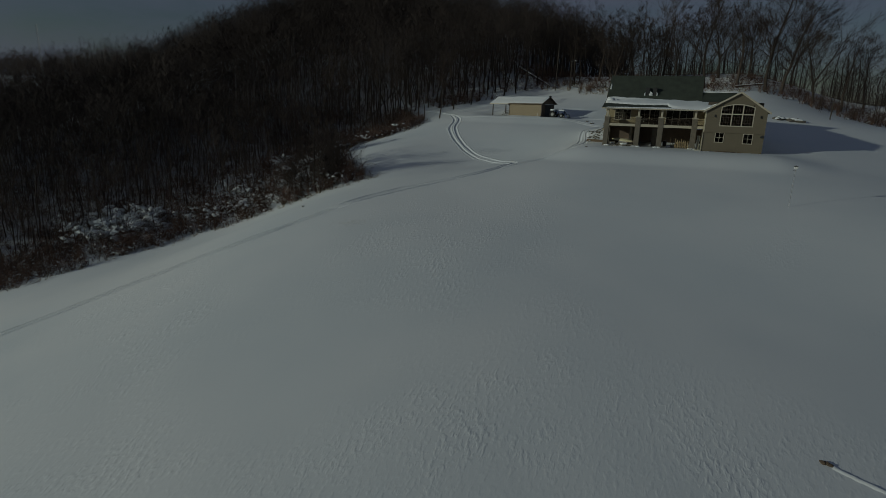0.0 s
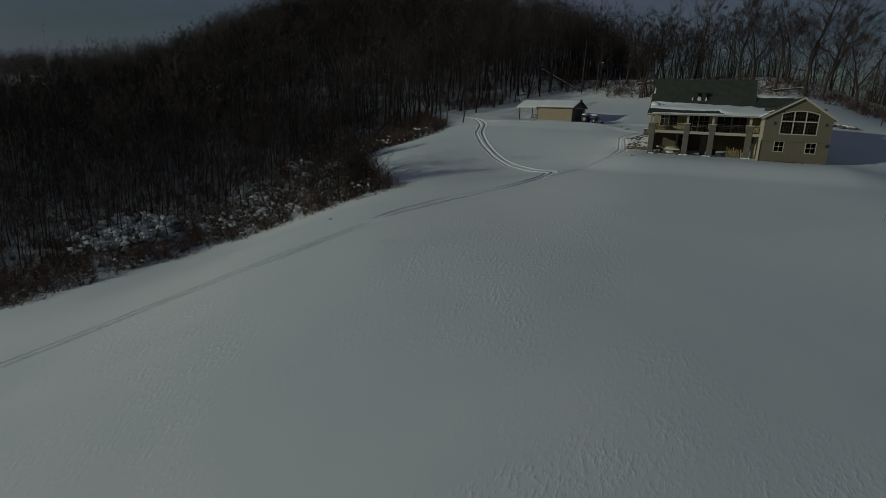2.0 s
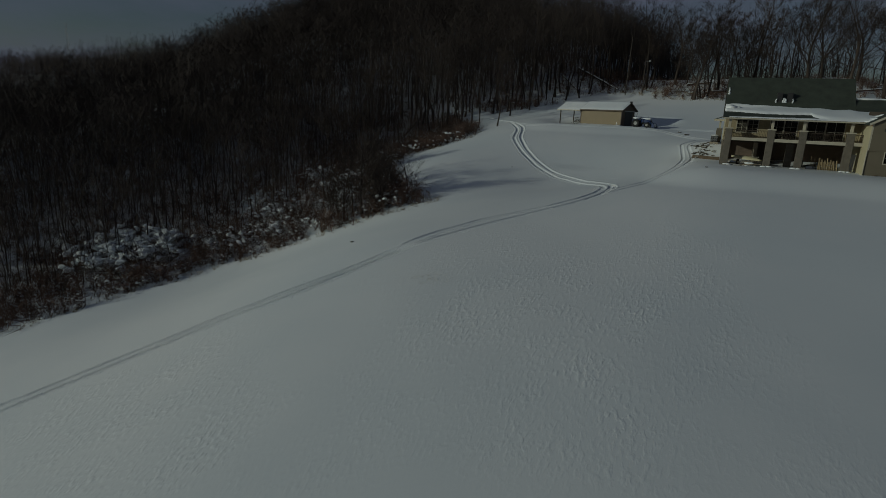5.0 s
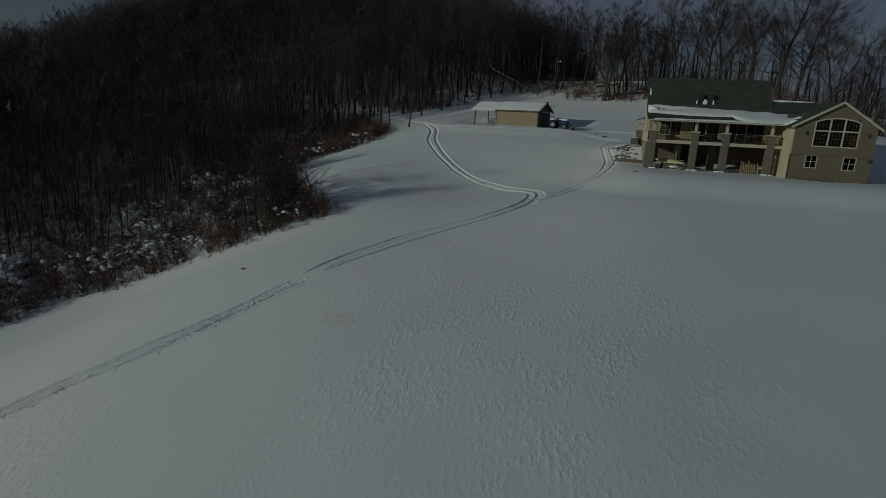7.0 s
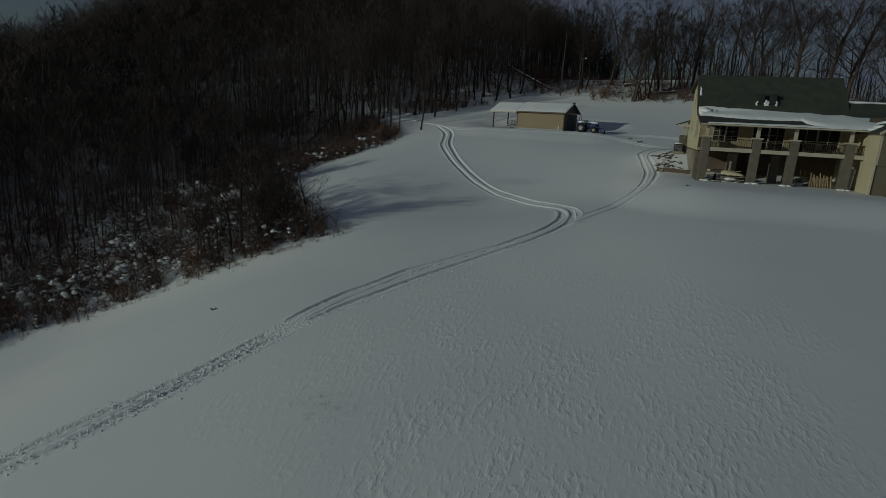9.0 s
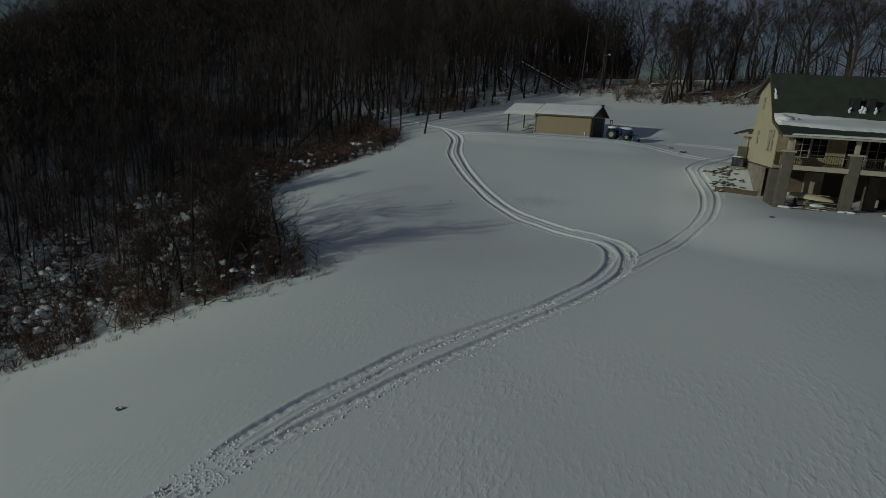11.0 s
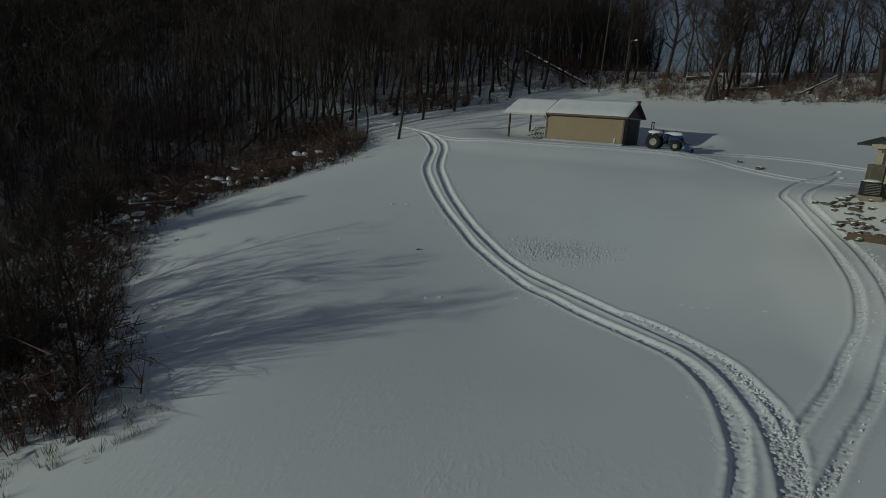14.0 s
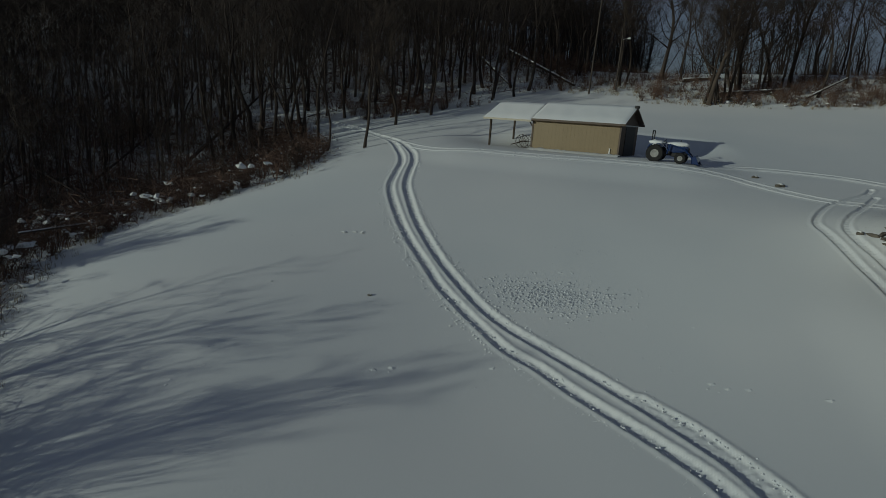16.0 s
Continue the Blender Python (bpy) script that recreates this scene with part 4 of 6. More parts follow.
# ---- shed ----
shed = thing("shed", "tan ribbed-steel shed with open lean-to and snowy roof", "shed", (0, 0, 0))
SX0, SX1, SY0, SY1, SZ, SE, SR = -35.85, -28.0, 115.95, 121.2, 18.2, 21.27, 22.5
shed.matrix_basis = Matrix.Translation((SX1, SY0, 0)) @ pose(0, 0, 0, 0, 0, -17) @ Matrix.Translation((-SX1, -SY0, 0))  # it stands askew to the house
SMID = (SY0 + SY1) / 2
bm = bmesh.new()
box(bm, SX0, SX1, SY0, SY0 + 0.12, SZ, SE)
shed_front = part("front_wall", bm, SHEDWALL, shed, "tan ribbed steel wall")
n = 23
for k in range(n):
    u = SX0 + 0.12 + (SX1 - SX0 - 0.24) * k / (n - 1)
    part("rib", prismed([(u - 0.03, SY0 + 0.001), (u - 0.014, SY0 - 0.004), (u + 0.014, SY0 - 0.004), (u + 0.03, SY0 + 0.001)], "z", SZ, SE - 0.05), SHEDWALL, shed_front)
bm = bmesh.new()
prism(bm, [(SY0 + 0.12, SZ), (SY1, SZ), (SY1, SE), (SMID, SR - 0.06), (SY0 + 0.12, SE)], "x", SX1 - 0.12, SX1)
part("gable_wall", bm, BROWN, shed, "brown gable wall in shade")
part("gable_wall", prismed([(SY0 + 0.12, SZ), (SY1, SZ), (SY1, SE), (SMID, SR - 0.06), (SY0 + 0.12, SE)], "x", SX0, SX0 + 0.12), BROWN, shed)
part("back_wall", boxed(SX0 + 0.12, SX1 - 0.12, SY1 - 0.12, SY1, SZ, SE), SHEDWALL, shed)
door = part("door", boxed(SX1 + 0.004, SX1 + 0.05, 117.4, 120.2, SZ + 0.2, 21.0), DARK, shed, "wide dark door in the gable end")
part("door_track", boxed(SX1 + 0.02, SX1 + 0.1, 117.0, 121.0, 21.02, 21.12), STEEL, door)
for x in (SX0, SX1):
    part("corner_trim", boxed(x - 0.07, x + 0.07, SY0 - 0.035, SY0 + 0.02, SZ, SE), BROWN, shed)
part("utility_box", boxed(SX1 - 0.75, SX1 - 0.66, SY0 - 0.1, SY0 - 0.02, 18.6, 19.15), WHITE, shed, "small white meter box low on the wall")
LX = -40.75
for x, y in ((-40.2, SY0 + 0.08), (-40.2, SY1 - 0.2)):
    part("lean_to_post", boxed(x - 0.08, x + 0.08, y - 0.08, y + 0.08, 18.0, SE - 0.05, 0.01), POST, shed, "dark square lean-to post")
part("eave_beam", boxed(LX + 0.1, SX0, SY0, SY0 + 0.14, SE - 0.2, SE + 0.0), POST, shed)
part("eave_beam", boxed(LX + 0.1, SX0, SY1 - 0.26, SY1 - 0.12, SE - 0.2, SE + 0.0), POST, shed)
part("knee_brace", boxed(-0.04, 0.04, -0.04, 0.04, 0, 1.0, 0, pose(SX0 - 0.1, SY0 + 0.1, SE - 0.75, 0, -40, 0)), POST, shed)
OV = 0.45
k_s = (SR - SE) / (SMID - SY0)
for x0, x1, drop in ((LX, SX0 - 0.02, 0.14), (SX0 - 0.02, SX1 + OV, 0.0)):
    zr, ze = SR + 0.12 - drop, SE + 0.12 - OV * k_s - drop
    part("roof_slope", slabbed([(x0, SY0 - OV, ze), (x1, SY0 - OV, ze), (x1, SMID, zr), (x0, SMID, zr)], 0.1), BROWN, shed, "brown steel roof under snow")
    part("roof_slope", slabbed([(x0, SMID, zr), (x1, SMID, zr), (x1, SY1 + OV, ze), (x0, SY1 + OV, ze)], 0.1), BROWN, shed)
    part("fascia", boxed(x0, x1, SY0 - OV - 0.03, SY0 - OV, ze - 0.16, ze + 0.01), TRIM if drop else BROWN, shed)
    vs, fs = [], []
    nx_, ny_ = 40, 14
    for i in range(nx_ + 1):
        for j in range(ny_ + 1):
            x = x0 + 0.02 + (x1 - x0 - 0.04) * i / nx_
            y = SY0 - OV - 0.03 + (SY1 - SY0 + 2 * OV + 0.06) * j / ny_
            t = 1 - abs(y - SMID) / (SMID - SY0 + OV)
            z = ze + (zr - ze) * t + (0.015 if i in (0, nx_) or j in (0, ny_) else 0.13 + 0.05 * noise.noise(Vector((x, y, 3))))
            vs.append((x, y, z))
    for i in range(nx_):
        for j in range(ny_):
            a = i * (ny_ + 1) + j
            fs.append((a, a + ny_ + 1, a + ny_ + 2, a + 1))
    raw("roof_snow", vs, fs, SNOW_SOFT, shed, True)["label"] = "even blanket of snow on the shed roof"
bm = bmesh.new()
for k in range(2):
    y = SMID + (k - 0.5) * 0.5
    box(bm, SX1 + OV - 0.2, SX1 + OV + 0.04, y - 0.1, y + 0.1, SR + 0.05, SR + 0.28, 0.02)
part("ridge_cap_end", bm, DARK, shed)
# drift banked against the front
rut_strip("snow_drift", [(-35.7, 117.9), (-33, 117.05), (-30, 116.15), (-27.6, 115.5)], [(-0.7, -0.06), (-0.35, 0.05), (0.05, 0.14), (0.3, 0.18), (0.5, 0.0)], "snow drift banked against the shed wall", 0.03, 31)


def implement(at):
    """A wheeled hay rake stored under the lean-to."""
    t = thing("hay_rake", "dark iron spoked hay rake stored under the lean-to", "hay rake", at, turn=20)
    for k, (x, y, r) in enumerate(((0, 0, 0.62), (0.5, 0.8, 0.6))):
        bm = bmesh.new()
        for j in range(12):
            a0, a1 = j * math.tau / 12, (j + 1) * math.tau / 12
            rod(bm, (x + r * math.cos(a0), y, 0.62 + r * math.sin(a0)), (x + r * math.cos(a1), y, 0.62 + r * math.sin(a1)), 0.025, sides=5)
            rod(bm, (x, y, 0.62), (x + r * 1.12 * math.cos(a0), y, 0.62 + r * 1.12 * math.sin(a0)), 0.014, sides=4)
        part("rake_wheel", bm, POST, t)
    bm = bmesh.new()
    rod(bm, (0, 0, 0.62), (0.5, 0.8, 0.62), 0.04)
    rod(bm, (0, 0, 0.62), (-1.0, 0.3, 0.25), 0.04)
    part("tongue", bm, POST, t)
    return t


implement((-36.6, 119.9, gz(-36.6, 119.9) - 0.03))


# ---- tractor ----
def wheel(name, parent, x, y, r, wide):
    bm = bmesh.new()
    segs = 28
    prof = [(0.48, -0.46), (0.9, -0.5), (1.0, -0.3), (1.0, 0.3), (0.9, 0.5), (0.48, 0.46)]
    rings = []
    for k in range(segs):
        a = k * math.tau / segs
        lug = 1.03 if k % 2 else 0.985
        rings.append([bm.verts.new((x + r * p * (lug if p == 1.0 else 1) * math.cos(a), y + q * wide, r + r * p * (lug if p == 1.0 else 1) * math.sin(a))) for p, q in prof])
    for k in range(segs):
        for j in range(len(prof)):
            a, b = rings[k], rings[(k + 1) % segs]
            bm.faces.new((a[j], b[j], b[(j + 1) % 6], a[(j + 1) % 6]))
    bmesh.ops.recalc_face_normals(bm, faces=bm.faces[:])
    w = part(name, bm, TYRE, parent, "black lugged tyre")
    bm = bmesh.new()
    rod(bm, (x, y - wide * 0.42, r), (x, y + wide * 0.42, r), r * 0.5, sides=20)
    rod(bm, (x, y - wide * 0.5, r), (x, y - wide * 0.42, r), r * 0.22, r * 0.26, sides=12)
    part("rim", bm, RIM, w, "cream steel rim")
    return w


def tractor(at):
    t = thing("tractor", "small blue tractor with front loader, capped with snow", "tractor", at, turn=-14)
    t.matrix_basis = t.matrix_basis @ Matrix.Diagonal((1.1, 1.1, 1.1, 1))
    for y in (-0.62, 0.62):
        wheel("rear_wheel", t, 0, y, 0.6, 0.36)
        wheel("front_wheel", t, 1.72, y * 0.92, 0.38, 0.24)
    bm = bmesh.new()
    box(bm, -0.2, 1.0, -0.28, 0.28, 0.5, 0.85, 0.05)
    box(bm, 1.0, 2.1, -0.2, 0.2, 0.45, 0.75, 0.04)
    rod(bm, (1.72, -0.55, 0.38), (1.72, 0.55, 0.38), 0.06)
    part("chassis", bm, DARK, t)
    bm = bmesh.new()
    prism(bm, [(0.72, 0.75), (2.12, 0.75), (2.18, 1.0), (2.05, 1.2), (0.72, 1.32)], "y", -0.27, 0.27)
    bmesh.ops.bevel(bm, geom=bm.edges[:], offset=0.04, segments=2, affect="EDGES")
    hood = part("hood", bm, BLUE, t, "blue engine hood")
    part("grille", boxed(2.15, 2.19, -0.2, 0.2, 0.78, 1.1), DARK, hood)
    for y in (-0.62, 0.62):
        bm = bmesh.new()
        prism(bm, [(-0.55, 0.95), (-0.42, 1.2), (-0.1, 1.34), (0.3, 1.32), (0.5, 1.12), (0.5, 1.06), (0.28, 1.26), (-0.1, 1.28), (-0.38, 1.14), (-0.5, 0.92)], "y", y - 0.2, y + 0.2)
        part("fender", bm, BLUE, t, "blue rear fender")
    bm = bmesh.new()
    box(bm, -0.15, 0.3, -0.24, 0.24, 0.95, 1.08, 0.04)
    box(bm, -0.2, -0.08, -0.24, 0.24, 1.05, 1.45, 0.04)
    part("seat", bm, DARK, t)
    bm = bmesh.new()
    rod(bm, (0.72, 0, 1.2), (0.52, 0, 1.5), 0.025)
    for k in range(14):
        a0, a1 = k * math.tau / 14, (k + 1) * math.tau / 14
        rod(bm, (0.5 + 0.08 * math.cos(a0), 0.19 * math.sin(a0), 1.52 + 0.17 * math.cos(a0) * 0.5), (0.5 + 0.08 * math.cos(a1), 0.19 * math.sin(a1), 1.52 + 0.17 * math.cos(a1) * 0.5), 0.014, sides=5)
    part("steering_wheel", bm, DARK, t)
    bm = bmesh.new()
    for y in (-0.42, 0.42):
        rod(bm, (-0.35, y, 0.7), (-0.35, y, 2.15), 0.04)
    rod(bm, (-0.35, -0.42, 2.15), (-0.35, 0.42, 2.15), 0.04)
    part("roll_bar", bm, DARK, t, "dark folding roll bar")
    bm = bmesh.new()
    for y in (-0.5, 0.5):
        rod(bm, (0.8, y, 0.6), (0.9, y, 1.3), 0.05, sides=6)
        rod(bm, (0.9, y, 1.3), (1.9, y, 1.05), 0.05, sides=6)
        rod(bm, (1.9, y, 1.05), (2.55, y, 0.4), 0.05, sides=6)
        rod(bm, (1.2, y, 0.75), (2.0, y, 0.95), 0.03, sides=6)
    rod(bm, (2.35, -0.5, 0.6), (2.35, 0.5, 0.6), 0.04, sides=6)
    part("loader_arms", bm, BLUE, t, "blue front loader arms")
    bm = bmesh.new()
    prism(bm, [(2.5, 0.08), (3.05, 0.02), (3.05, 0.05), (2.56, 0.12), (2.52, 0.5), (2.72, 0.62), (2.7, 0.65), (2.46, 0.54)], "y", -0.72, 0.72)
    for y in (-0.72, 0.7):
        prism(bm, [(2.5, 0.08), (3.02, 0.04), (2.72, 0.62), (2.48, 0.52)], "y", y, y + 0.02)
    part("bucket", bm, BLUE, t, "loader bucket with snow on its lip")
    part("exhaust", boxed(1.5, 1.56, 0.1, 0.16, 1.2, 1.62), DARK, t)
    bm = bmesh.new()
    lump(bm, (1.42, 0, 1.3), (0.8, 0.33, 0.2), 3, 0.25)
    lump(bm, (0.0, -0.62, 1.36), (0.5, 0.23, 0.16), 4, 0.3)
    lump(bm, (0.0, 0.62, 1.36), (0.5, 0.23, 0.16), 5, 0.3)
    lump(bm, (0.05, 0, 1.18), (0.4, 0.34, 0.24), 6, 0.3)
    lump(bm, (-0.18, 0, 1.5), (0.12, 0.24, 0.09), 9, 0.3)
    lump(bm, (2.72, 0, 0.34), (0.24, 0.62, 0.28), 7, 0.3)
    lump(bm, (0.62, 0.3, 0.72), (0.3, 0.16, 0.12), 8, 0.3)
    part("snow_cover", bm, SNOW_SOFT, t, "snow lying on the tractor", True)
    return t


tractor((-25.1, 115.0, gz(-25.1, 115.0) - 0.05))


# ---- round the house ----
def firewood(at):
    t = thing("firewood_stack", "untidy stack of split yellow firewood under the porch", "firewood", at)
    rnd = random.Random(5)
    for k in range(60):
        row, col = k // 12, k % 12
        bm = bmesh.new()
        x, z = -0.85 + col * 0.155 + rnd.uniform(-0.03, 0.03), 0.1 + row * 0.19 + rnd.uniform(-0.02, 0.02)
        prism(bm, [(x - 0.08, z - 0.07), (x + 0.08, z - 0.08), (x + 0.05, z + 0.07), (x - 0.05, z + 0.08)], "y", -0.3 + rnd.uniform(-0.08, 0.08), 0.25 + rnd.uniform(-0.1, 0.1))
        part("log", bm, WOOD, t)
    for k in range(9):
        x = -0.9 + k * 0.23
        part("log", boxed(-0.06, 0.06, -0.05, 0.05, 0, 1.15 + rnd.uniform(-0.2, 0.25), 0.01, pose(x, -0.42, 0.03, rnd.uniform(-14, -4), rnd.uniform(-8, 8), rnd.uniform(0, 60))), WOOD, t)
    return t


firewood((-0.55, 91.4, BASE + 0.12))


def boat(at, turn):
    t = thing("rowing_boat", "pale yellow upturned boat hull resting under the porch", "boat", at, turn=turn)
    bm = bmesh.new()
    rings = []
    L = 3.4
    for i in range(15):
        s = i / 14
        wdt = 0.55 * math.sin(math.pi * min(1, s * 0.85 + 0.02)) ** 0.7 + 0.02
        rings.append([bm.verts.new(((s - 0.5) * L, wdt * math.cos(a), 0.42 * math.sin(a) * (0.4 + 0.6 * math.sin(math.pi * s)) + 0.28 * (1 - s) ** 2)) for a in [math.pi * k / 10 for k in range(11)]])
    for a, b in zip(rings, rings[1:]):
        for k in range(10):
            bm.faces.new((a[k], b[k], b[k + 1], a[k + 1]))
    for r in (rings[0], rings[-1]):
        bm.faces.new(r)
    bmesh.ops.recalc_face_normals(bm, faces=bm.faces[:])
    part("hull", bm, HULL, t, "", True)
    bm = bmesh.new()
    rod(bm, (-1.5, 0, 0.42), (1.4, 0, 0.43), 0.025)
    part("keel", bm, TRIM, t)
    for x in (-0.9, 0.9):
        part("trestle", boxed(x - 0.05, x + 0.05, -0.6, 0.6, -0.6, 0.02), POST, t)
    return t


boat((-9.0, 91.2, BASE + 0.72), -14)


def ac_unit(at):
    t = thing("heat_pump", "dark grey outdoor heat pump with a snow cap", "heat pump", at)
    part("casing", boxed(-0.45, 0.45, -0.4, 0.4, 0.1, 0.95, 0.04), DARK, t)
    part("pad", boxed(-0.55, 0.55, -0.5, 0.5, -0.25, 0.1), FOUND, t)
    for k in range(7):
        part("louvre", boxed(-0.42, 0.42, -0.425, -0.4, 0.2 + k * 0.1, 0.24 + k * 0.1), STEEL, t)
    bm = bmesh.new()
    lump(bm, (0, 0, 0.98), (0.48, 0.42, 0.12), 3, 0.2, 0.3)
    part("snow_cap", bm, SNOW_SOFT, t, "cap of snow", True)
    return t


ac_unit((-12.85, 100.9, gz(-12.85, 100.9) + 0.1))


def stone(at, size, seed, snowy, turn=0.0):
    bm = bmesh.new()
    lump(bm, (0, 0, 0), size, seed, 0.9, 0.5, 1)
    for v in bm.verts:
        v.co.z = min(v.co.z, size[2] * 0.7)
    ob = part("stone", bm, ROCK)
    ob.matrix_basis = pose(*at, 0, 0, turn)
    tagged(ob, "flat grey landscaping stone half covered by snow", "stone", "stones beside the house")
    if snowy:
        bm = bmesh.new()
        lump(bm, (0.02, 0.03, size[2] * 0.72), (size[0] * 0.8, size[1] * 0.85, size[2] * 0.3), seed + 40, 0.5, 0.5, 1)
        part("snow_cap", bm, SNOW_SOFT, ob, "", True)
    return ob


rnd = random.Random(12)
for k in range(64):
    s = rnd.random()
    x, y = -15.2 + 2.9 * rnd.random() - 0.6 * s, 95.9 + 5.2 * s + rnd.uniform(-0.3, 0.3)
    stone((x, y, gz(x, y) + 0.05), (rnd.uniform(0.16, 0.42), rnd.uniform(0.1, 0.24), rnd.uniform(0.08, 0.15)), k, rnd.random() < 0.45, rnd.uniform(0, 180))
bm = bmesh.new()
prism(bm, [(-15.2, 96.0), (-11.9, 95.0), (-11.9, 95.15), (-15.1, 96.15)], "z", 14.6, 15.36)
tagged(part("retaining_kerb", bm, EARTH), "low dark earth edge of the stone bed", "kerb", kind="structure")
rnd = random.Random(4)
bm = bmesh.new()
for k in range(38):
    x, y = 5.0 + rnd.gauss(0, 0.95), 86.15 + rnd.gauss(0, 0.22)
    lump(bm, (x, y, gz(x, y) + 0.05), (rnd.uniform(0.08, 0.26), rnd.uniform(0.08, 0.2), 0.08), k, 0.5, 0.3, 1)
tagged(part("bare_soil", bm, EARTH), "scattered bare brown soil clods by the wall", "soil", kind="stuff")
for x in (-11.4, -6.9, -3.7, 0.8):
    bm = bmesh.new()
    for k in range(6):
        lump(bm, (x + rnd.uniform(-0.5, 0.5), 89.3 + rnd.uniform(-0.25, 0.1), gz(x, 89.3) + 0.06), (rnd.uniform(0.2, 0.4), rnd.uniform(0.12, 0.25), 0.1), k, 0.4, 0.4, 1)
    tagged(part("snow_clods", bm, SNOW_SOFT, None, "", True), "clods of snow fallen at a column foot", "snow clods", kind="stuff")


def porch_chair(at, turn):
    t = thing("porch_chair", "dark slatted chair standing on the porch", "chair", at, "chairs on the porch", turn)
    part("seat", boxed(-0.26, 0.26, -0.26, 0.26, 0.4, 0.45), POST, t)
    for k in range(5):
        part("back_slat", boxed(-0.24 + k * 0.1, -0.17 + k * 0.1, 0.24, 0.27, 0.45, 1.0), POST, t)
    for x in (-0.24, 0.2):
        for y in (-0.24, 0.2):
            part("leg", boxed(x, x + 0.04, y, y + 0.04, 0, 0.4), POST, t)
    return t


chair = porch_chair((-5.5, 90.7, 18.0), 10)
for x, a in ((-2.6, -20), (-1.2, 15), (-0.2, 60)):
    copy_thing(chair, pose(x, 90.8, 18.0, 0, 0, a))
table = thing("porch_table", "small dark table on the porch", "table", (-1.9, 90.7, 18.0))
part("tabletop", boxed(-0.5, 0.5, -0.35, 0.35, 0.68, 0.73, 0.01), POST, table)
for x in (-0.45, 0.4):
    for y in (-0.3, 0.25):
        part("leg", boxed(x, x + 0.05, y, y + 0.05, 0, 0.68), POST, table)


def clutter(at, seed):
    """Things heaped under the porch: planks, a barrow tray, crates."""
    t = thing("lumber_heap", "snow-dusted heap of boards and trestles under the porch", "lumber", at)
    r = random.Random(seed)
    for k in range(9):
        part("board", boxed(-1.1, 1.1, -0.08, 0.08, 0, 0.04, 0, pose(r.uniform(-0.3, 0.3), r.uniform(-0.5, 0.5), 0.06 + 0.05 * k, r.uniform(-6, 6), r.uniform(-5, 5), r.uniform(-30, 30))), DECK, t)
    bm = bmesh.new()
    for k in range(3):
        lump(bm, (r.uniform(-0.7, 0.7), -0.5, 0.3), (0.4, 0.25, 0.14), k + seed, 0.4)
    part("snow_cap", bm, SNOW_SOFT, t, "", True)
    return t


clutter((-8.6, 90.4, BASE + 0.12), 3)
clutter((-9.9, 91.6, BASE + 0.12), 8)
# blown snow lying on the slab's front edge
for k, (x, w) in enumerate(((-9.6, 1.2), (-8.2, 0.5), (-5.6, 0.9), (-2.4, 0.6), (1.2, 0.5))):
    bm = bmesh.new()
    for m in range(7):
        lump(bm, (rnd.uniform(-w, w), rnd.uniform(-0.3, 0.3), 0.0), (rnd.uniform(0.2, 0.5), rnd.uniform(0.1, 0.22), 0.03), k * 9 + m, 0.5, 0.4, 1)
    drift = part("snow_patch", bm, SNOW_SOFT, None, "", True)
    drift.matrix_basis = pose(x, 89.9, BASE + 0.12)
    tagged(drift, "thin patch of snow blown under the porch", "snow", kind="stuff")


def tool(at, turn, h):
    """A long-handled tool leaning in the shade."""
    t = thing("garden_tool", "long-handled garden tool leaning under the porch", "tool", at, "tools under the porch", turn)
    bm = bmesh.new()
    rod(bm, (0, 0, 0.1), (0, 0.35, h), 0.018, sides=6)
    part("handle", bm, WOOD, t)
    part("blade", boxed(-0.12, 0.12, -0.03, 0.03, 0, 0.24, 0.01), STEEL, t)
    return t


for x, a, h in ((-2.1, 12, 1.5), (-1.85, -8, 1.35), (-1.6, 20, 1.6)):
    tool((x, 91.7, BASE + 0.12), a, h)
bin_ = thing("storage_tote", "grey plastic storage tote beside the firewood", "tote", (-2.4, 91.0, BASE + 0.12))
part("tub", boxed(-0.3, 0.3, -0.22, 0.22, 0, 0.4, 0.03), STEEL, bin_)
part("lid", boxed(-0.33, 0.33, -0.25, 0.25, 0.4, 0.45, 0.01), DARK, bin_)
barrel = thing("barrel", "dark barrel standing in the shade under the porch", "barrel", (-3.0, 93.6, BASE + 0.12))
bm = bmesh.new()
rod(bm, (0, 0, 0), (0, 0, 0.45), 0.26, 0.3, 16)
rod(bm, (0, 0, 0.45), (0, 0, 0.9), 0.3, 0.26, 16)
part("drum", bm, DARK, barrel)
part("lid", boxed(-0.18, 0.18, -0.18, 0.18, 0.9, 0.93), STEEL, barrel)
low_door = thing("door_1", "pale panelled door leaning in the opening beside the wing", "door", (1.55, 90.6, BASE + 0.12), kind="structure")
part("door_leaf", boxed(-0.06, 0.0, -0.45, 0.45, 0, 2.0, 0.01, pose(0, 0, 0, 0, 4, 20)), WHITE, low_door)


